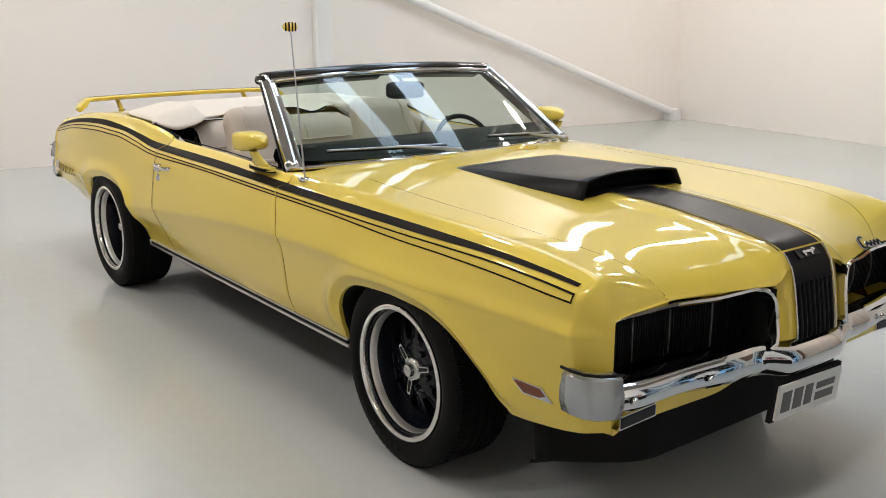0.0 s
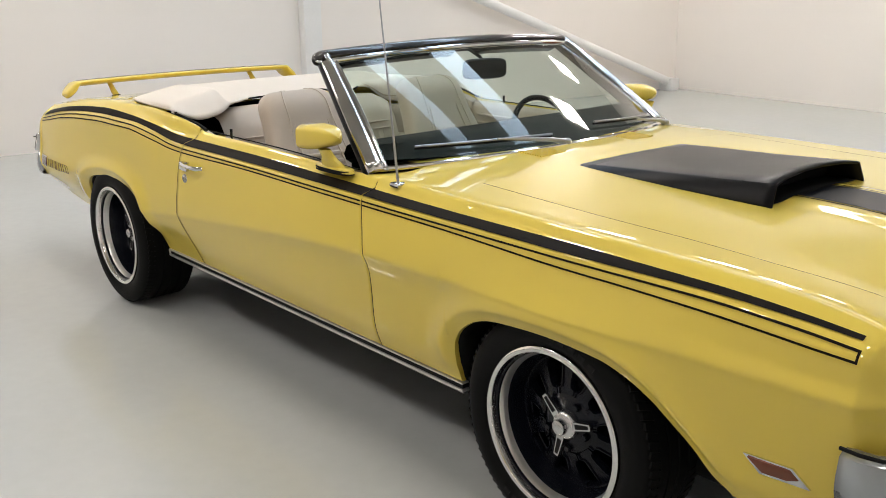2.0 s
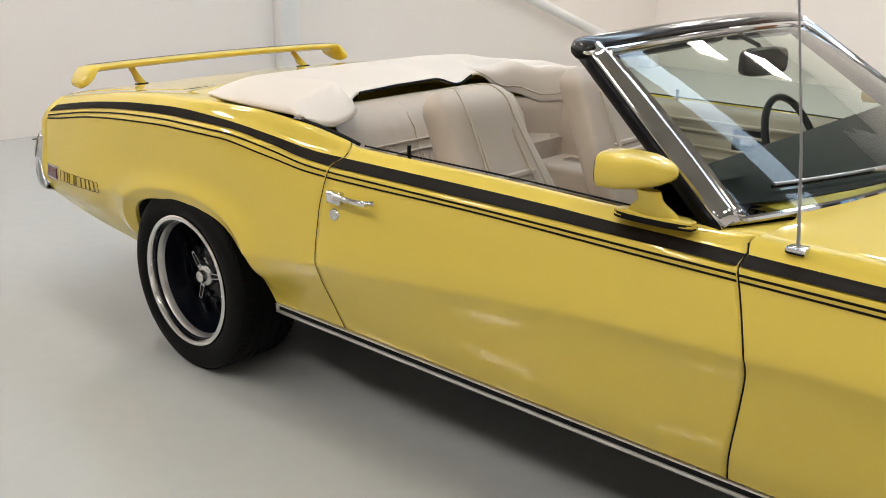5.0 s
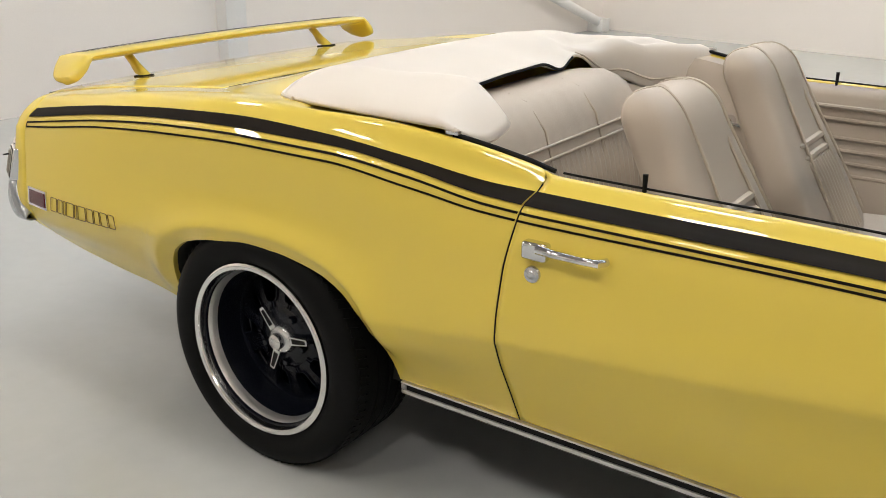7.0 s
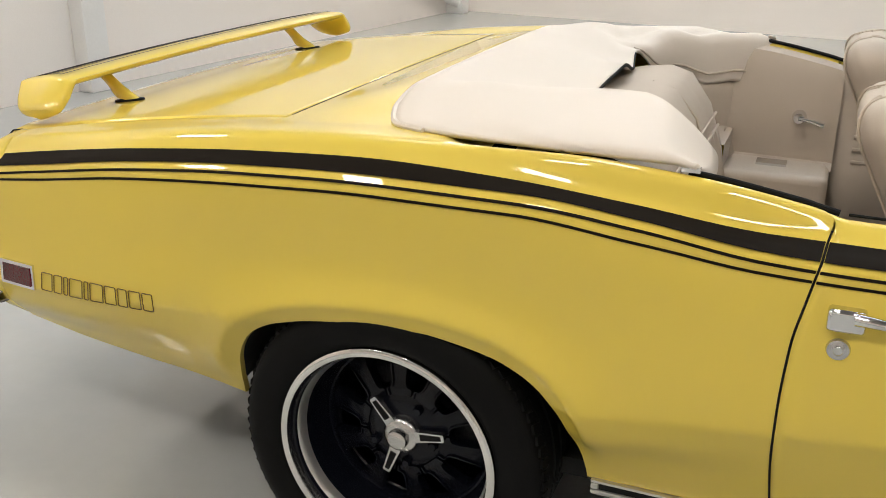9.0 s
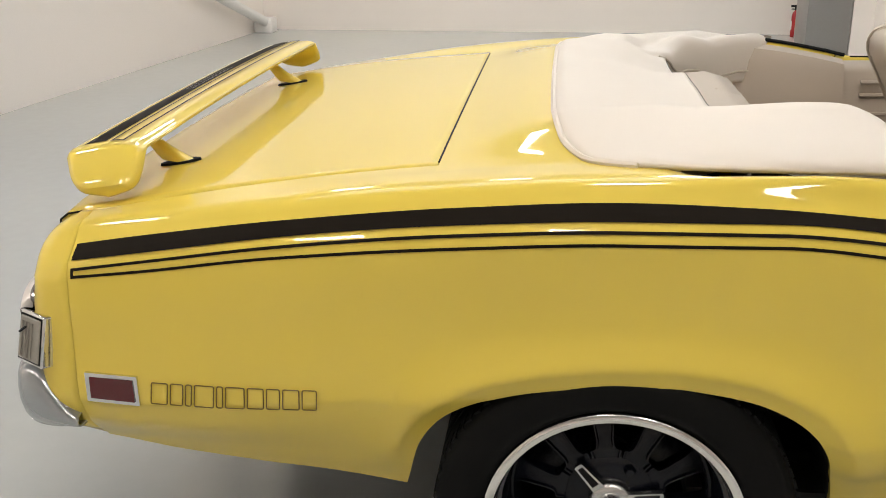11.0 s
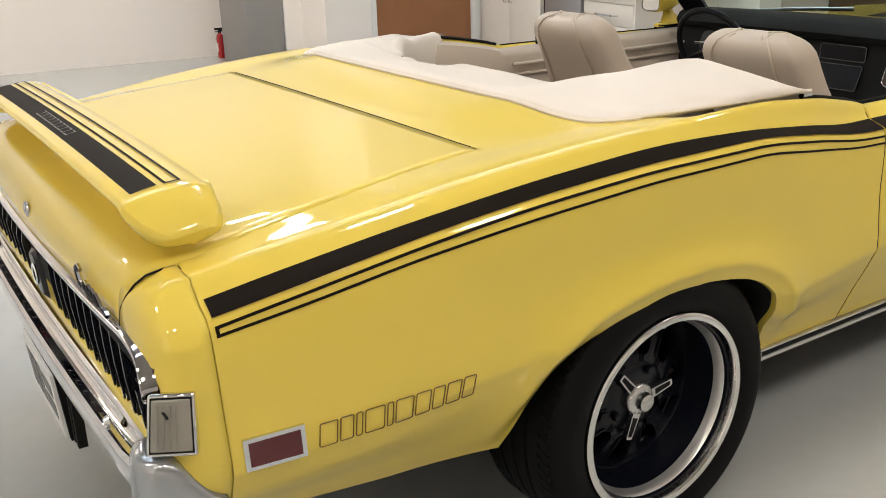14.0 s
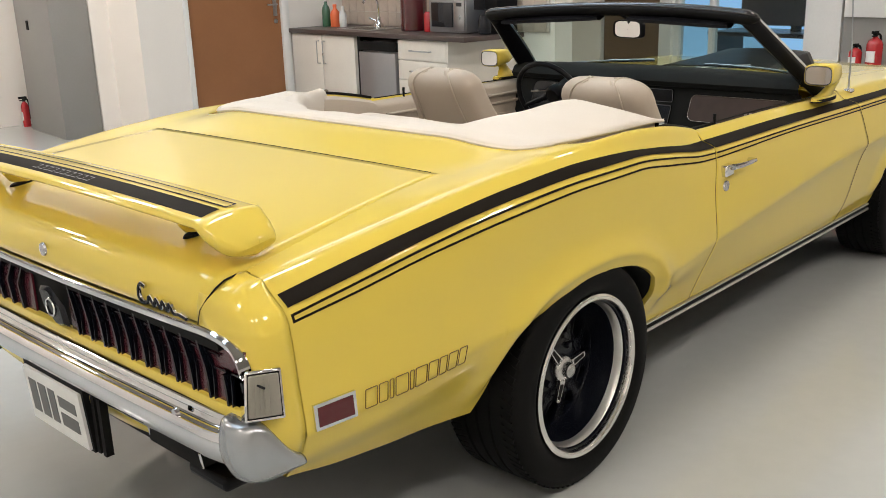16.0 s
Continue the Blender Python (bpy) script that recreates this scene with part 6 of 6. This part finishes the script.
# kitchen units, worktop and what stands on it
CF, CB = 7.86, 8.49
def cab_unit(v0, v1, drawers):
    c = thing("drawer_unit" if drawers else "kitchen_cupboard", "cream drawer unit with steel bar handles" if drawers else "cream kitchen cupboard with two doors and bar handles", "drawer unit" if drawers else "cupboard")
    rbox("carcass", CF + .02, CB, v0, v1, .10, .882, CABINET, c)
    rbox("plinth", CF + .06, CB, v0, v1, 0, .10, CABINET, c)
    if drawers:
        for z0, z1 in ((.712, .876), (.546, .706), (.35, .540), (.105, .344)):
            d = rbox("drawer_front", CF, CF + .02, v0 + .003, v1 - .003, z0, z1, CABINET, c, bevel=.002)
            zz = z1 - .085
            rmesh("handle", tube([(CF - .0, (v0 + v1) / 2 - .13, zz), (CF - .03, (v0 + v1) / 2 - .13, zz), (CF - .03, (v0 + v1) / 2 + .13, zz), (CF, (v0 + v1) / 2 + .13, zz)], .006, 8), STEEL, d, "steel bar handle")
    else:
        m_ = (v0 + v1) / 2
        for a, b, hv in ((v0, m_, m_ - .05), (m_, v1, m_ + .05)):
            d = rbox("cupboard_door", CF, CF + .02, a + .003, b - .003, .105, .876, CABINET, c, bevel=.002)
            rmesh("handle", tube([(CF, hv, .82), (CF - .03, hv, .82), (CF - .03, hv, .61), (CF, hv, .61)], .006, 8), STEEL, d, "steel bar handle")


cab_unit(2.115, 3.205, False)
cab_unit(3.856, 4.505, True)
tagged(rbox("end_panel", CF, CB, 4.507, 4.527, 0, .882, CABINET, None), "cream kitchen end panel", "panel")
fr = thing("fridge", "small silver fridge under the dark worktop", "fridge")
rbox("body", CF + .05, CB, 3.262, 3.815, .02, .845, FRIDGE, fr, bevel=.008)
rbox("fridge_door", CF, CF + .045, 3.267, 3.810, .05, .752, FRIDGE, fr, "silver fridge door", bevel=.008)
rbox("top_panel", CF + .01, CF + .05, 3.267, 3.810, .765, .842, BLACKMATT, fr, "black control strip")
rbox("niche_shadow", CF + .03, CB, 3.207, 3.258, .0, .880, BLACKMATT, fr)
tagged(rbox("worktop", CF - .03, CB, 2.105, 4.76, .885, .925, WORKTOP, None, bevel=.004), "dark brown laminate kitchen worktop", "worktop")
# wall tiles behind the worktop
tiles_wall = structure(rbox("tiled_splashback", 8.485, 8.499, 2.105, 5.05, .925, 1.57, GROUT), "beige tiled splashback")
tile_me = None
for i in range(24):
    for j in range(5):
        v0, z0 = 2.12 + i * .132, .93 + j * .13
        if v0 > 4.95:
            continue
        if tile_me is None:
            bm = boxbm(-.006, .006, -.064, .064, -.063, .063)
            bmesh.ops.bevel(bm, geom=bm.edges[:], offset=.002, segments=1, affect="EDGES")
            t_ob = part("tile", bm, TILE, tiles_wall)
            tile_me = t_ob.data
        else:
            t_ob = new("tile", tile_me)
            t_ob.parent = tiles_wall
        t_ob.matrix_basis = ROOM @ Matrix.Translation((8.480, v0 + .066, z0 + .065))
rbox("socket", 8.468, 8.476, 2.30, 2.45, 1.17, 1.26, TRIMWHITE, tiles_wall, "white wall socket", bevel=.004)


def bottle(u, v, h, r, material, cap, lab, cat="bottle"):
    b = thing("bottle", lab, cat)
    T = Matrix.Translation((u, v, .925))
    rmesh("bottle_body", moved(lathe([(0, 0), (r * .95, 0), (r, .006), (r, h * .55), (r * .85, h * .68), (r * .38, h * .80), (r * .36, h * .92), (0, h * .92)], 20, "z"), T), material, b)
    rmesh("bottle_cap", moved(lathe([(0, h * .90), (r * .42, h * .90), (r * .42, h), (0, h)], 16, "z"), T), cap, b)


bottle(8.18, 2.27, .27, .042, GREENGL, TRIMWHITE, "dark green bottle with a pale panel on the worktop")
bottle(8.20, 2.40, .215, .048, ORANGEP, ORANGEP, "orange plastic soap bottle on the worktop")
bottle(8.20, 2.535, .20, .036, TRIMWHITE, TRIMWHITE, "small white plastic bottle on the worktop")
bottle(8.20, 3.665, .50, .120, REDGLASS, REDGLASS, "large round dark red glass bottle", "vase")
mug = thing("red_jar", "small red jar on the worktop", "jar")
rmesh("jar_body", moved(lathe([(0, 0), (.042, 0), (.045, .01), (.045, .15), (.03, .17), (0, .17)], 20, "z"), Matrix.Translation((8.16, 3.925, .925))), REDPAINT, mug)
rmesh("jar_handle", moved(tube(smooth_path([(0, .045, .13), (0, .075, .11), (0, .075, .06), (0, .045, .04)], 4), .006, 8), Matrix.Translation((8.16, 3.925, .925))), REDPAINT, mug)
sink = thing("sink", "stainless steel sink set into the dark worktop", "sink")
rbox("sink_rim", 7.98, 8.40, 2.75, 3.30, .923, .931, STEEL, sink, bevel=.002)
rbox("basin", 8.04, 8.24, 2.82, 3.20, .929, .933, BLACKGLOSS, sink, "dark basin")
tap = thing("kitchen_tap", "tall chrome kitchen tap beside the sink", "tap")
rmesh("spout", tube(smooth_path([(8.30, 2.99, .925), (8.30, 2.99, 1.12), (8.27, 2.99, 1.21), (8.18, 2.99, 1.22), (8.13, 2.99, 1.16)], 5), .012, 10), CHROME, tap, "chrome curved spout")
rmesh("tap_base", moved(lathe([(0, 0), (.045, 0), (.045, .03), (.028, .05), (.024, .10), (0, .10)], 16, "z"), Matrix.Translation((8.30, 2.99, .925))), CHROME, tap)
rmesh("tap_lever", tube([(8.30, 2.99, .98), (8.24, 2.92, 1.02)], .008, 8), CHROME, tap)
mw = thing("microwave", "silver microwave with a dark window on the worktop", "microwave")
rbox("case", 8.11, 8.46, 3.995, 4.475, .93, 1.215, FRIDGE, mw, bevel=.006)
rbox("window", 8.098, 8.112, 4.035, 4.31, .975, 1.175, SCREENDK, mw, "dark oven window", bevel=.003)
rbox("control_panel", 8.100, 8.112, 4.335, 4.46, .95, 1.195, STEEL, mw, "control panel", bevel=.002)
rbox("display", 8.096, 8.102, 4.365, 4.43, 1.145, 1.175, SCREENDK, mw)
rmesh("dial", moved(lathe([(0, -.012), (.016, -.012), (.02, 0)], 16, "x"), Matrix.Translation((8.100, 4.397, 1.06))), STEEL, mw)
ke = thing("coffee_machine", "black coffee machine with a glass jug", "coffee machine")
rbox("machine_body", 8.20, 8.44, 4.60, 4.74, .925, 1.215, SATIN, ke, bevel=.01)
rbox("machine_head", 8.08, 8.22, 4.60, 4.74, 1.12, 1.215, SATIN, ke, bevel=.01)
rmesh("jug", moved(lathe([(0, 0), (.05, 0), (.058, .03), (.058, .10), (.045, .15)], 18, "z"), Matrix.Translation((8.14, 4.67, .93))), SCREENDK, ke, "dark glass jug")

# far wall with brown door, glazed office front, white pillar and shelf
FE = 10.4
structure(rbox("wall_east_north", FE, FE + .2, 0, 3.92, 0, H, WALLPAINT), "white painted wall")
structure(rbox("door_2", FE + .03, FE + .08, 3.94, 4.63, .01, 2.3, BROWN), "dark brown flush door")
structure(rbox("wall_over_brown_door", FE, FE + .2, 3.92, 4.65, 2.32, H, WALLPAINT), "white painted wall over the door")
structure(rbox("wall_frame_post", FE, FE + .2, 4.65, 4.79, 0, H, TRIMWHITE), "white painted frame post")
win = structure(empty("window_1", "white-framed glazed office front", "window"), "white-framed glazed office front")
for v0, v1 in ((4.79, 4.85), (5.18, 5.23), (6.13, 6.19)):
    rbox("window_frame", FE + .04, FE + .12, v0, v1, 0, 2.4, TRIMWHITE, win, bevel=.004)
for v0, v1 in ((4.85, 5.18), (5.23, 6.13)):
    g = rbox("pane", FE + .075, FE + .083, v0, v1, .06, 2.38, CLEARGLASS, win)
    g.visible_shadow = False
rbox("blind", FE + .14, FE + .16, 5.45, 6.12, .88, 2.38, SCREENDK, win, "dark roller blind")
structure(rbox("wall_over_window", FE, FE + .2, 4.79, 6.19, 2.4, H, WALLPAINT), "white painted wall over the window")
structure(rbox("pillar", FE - .05, FE + .2, 6.19, 6.50, 0, H, TRIMWHITE, bevel=.006), "white painted pillar")
structure(rbox("wall_east_mid", FE, FE + .2, 6.50, 7.70, 0, H, WALLPAINT), "white painted wall")
structure(rbox("wall_east_return", FE + .2, U1, 7.50, 7.70, 0, H, WALLPAINT), "white painted return wall")
structure(rbox("wall_east_south", U1, U1 + .2, 7.50, V1, 0, H, WALLPAINT), "white painted wall")
# added glowing sheet in place of the lit room behind the panes
structure(rbox("backdrop", FE + 2.2, FE + 2.25, 3.2, 7.2, 0, 3.0, OFFICEGLOW), "glowing blue sheet standing in for the lit office beyond the glass")
desk = thing("office_desk", "dark desk with a screen beyond the glass", "desk")
rbox("desk_top", FE + 1.0, FE + 1.6, 4.5, 6.1, .70, .74, WORKTOP, desk)
for v in (4.55, 6.05):
    rbox("desk_leg", FE + 1.05, FE + 1.55, v - .02, v + .02, 0, .70, WORKTOP, desk)
scr = thing("monitor", "black computer screen on the desk", "monitor")
rbox("screen", FE + 1.2, FE + 1.23, 5.1, 5.6, .82, 1.15, SCREENDK, scr, bevel=.004)
rbox("stand", FE + 1.2, FE + 1.3, 5.32, 5.38, .74, .84, BLACKMATT, scr)
# shelf bay with extinguishers and a white panel above
bay = thing("shelf_bay", "dark grey shelf bay with a pale board", "shelf")
rbox("back_panel", FE - .05, FE - .01, 6.52, 7.6, 0, 1.9, GREYPANEL, bay)
rbox("board", FE - .42, FE - .05, 6.52, 7.6, .55, .59, CABINET, bay, "pale shelf board")
rbox("base", FE - .40, FE - .05, 6.54, 7.58, 0, .55, BLACKMATT, bay)
wb = thing("wall_panel", "white wall panel above the shelf", "panel")
rbox("panel_face", FE - .09, FE - .055, 6.54, 7.6, .98, 1.85, TRIMWHITE, wb, bevel=.004)
extinguisher(FE - .24, 6.74, .59, .20, .05)
extinguisher(FE - .22, 6.88, .59, .30, .06)


# ---- ceiling: two cool light strips over the car, square panels in rows beside them ----
for v, w in ((5.45, .24), (6.75, .16)):
    tagged(rbox("strip_light", 2.0, 8.2, v - w, v + w, H - .05, H - .01, STRIPGLOW), "long cool white ceiling light strip", "ceiling light", "light strips")
for u in (.9, 2.9, 4.9, 6.9, 8.9):
    for v in (2.0, 3.6, 8.6, 11.6):
        if v == 3.6 and u != 4.9 or v == 8.6 and u in (2.9, 6.9) or (u, v) == (6.9, 2.0):
            continue
        tagged(rbox("ceiling_light", u - .24, u + .24, v - .24, v + .24, H - .05, H - .01, LAMPGLOW), "white square ceiling light panel", "ceiling light", "ceiling lights")
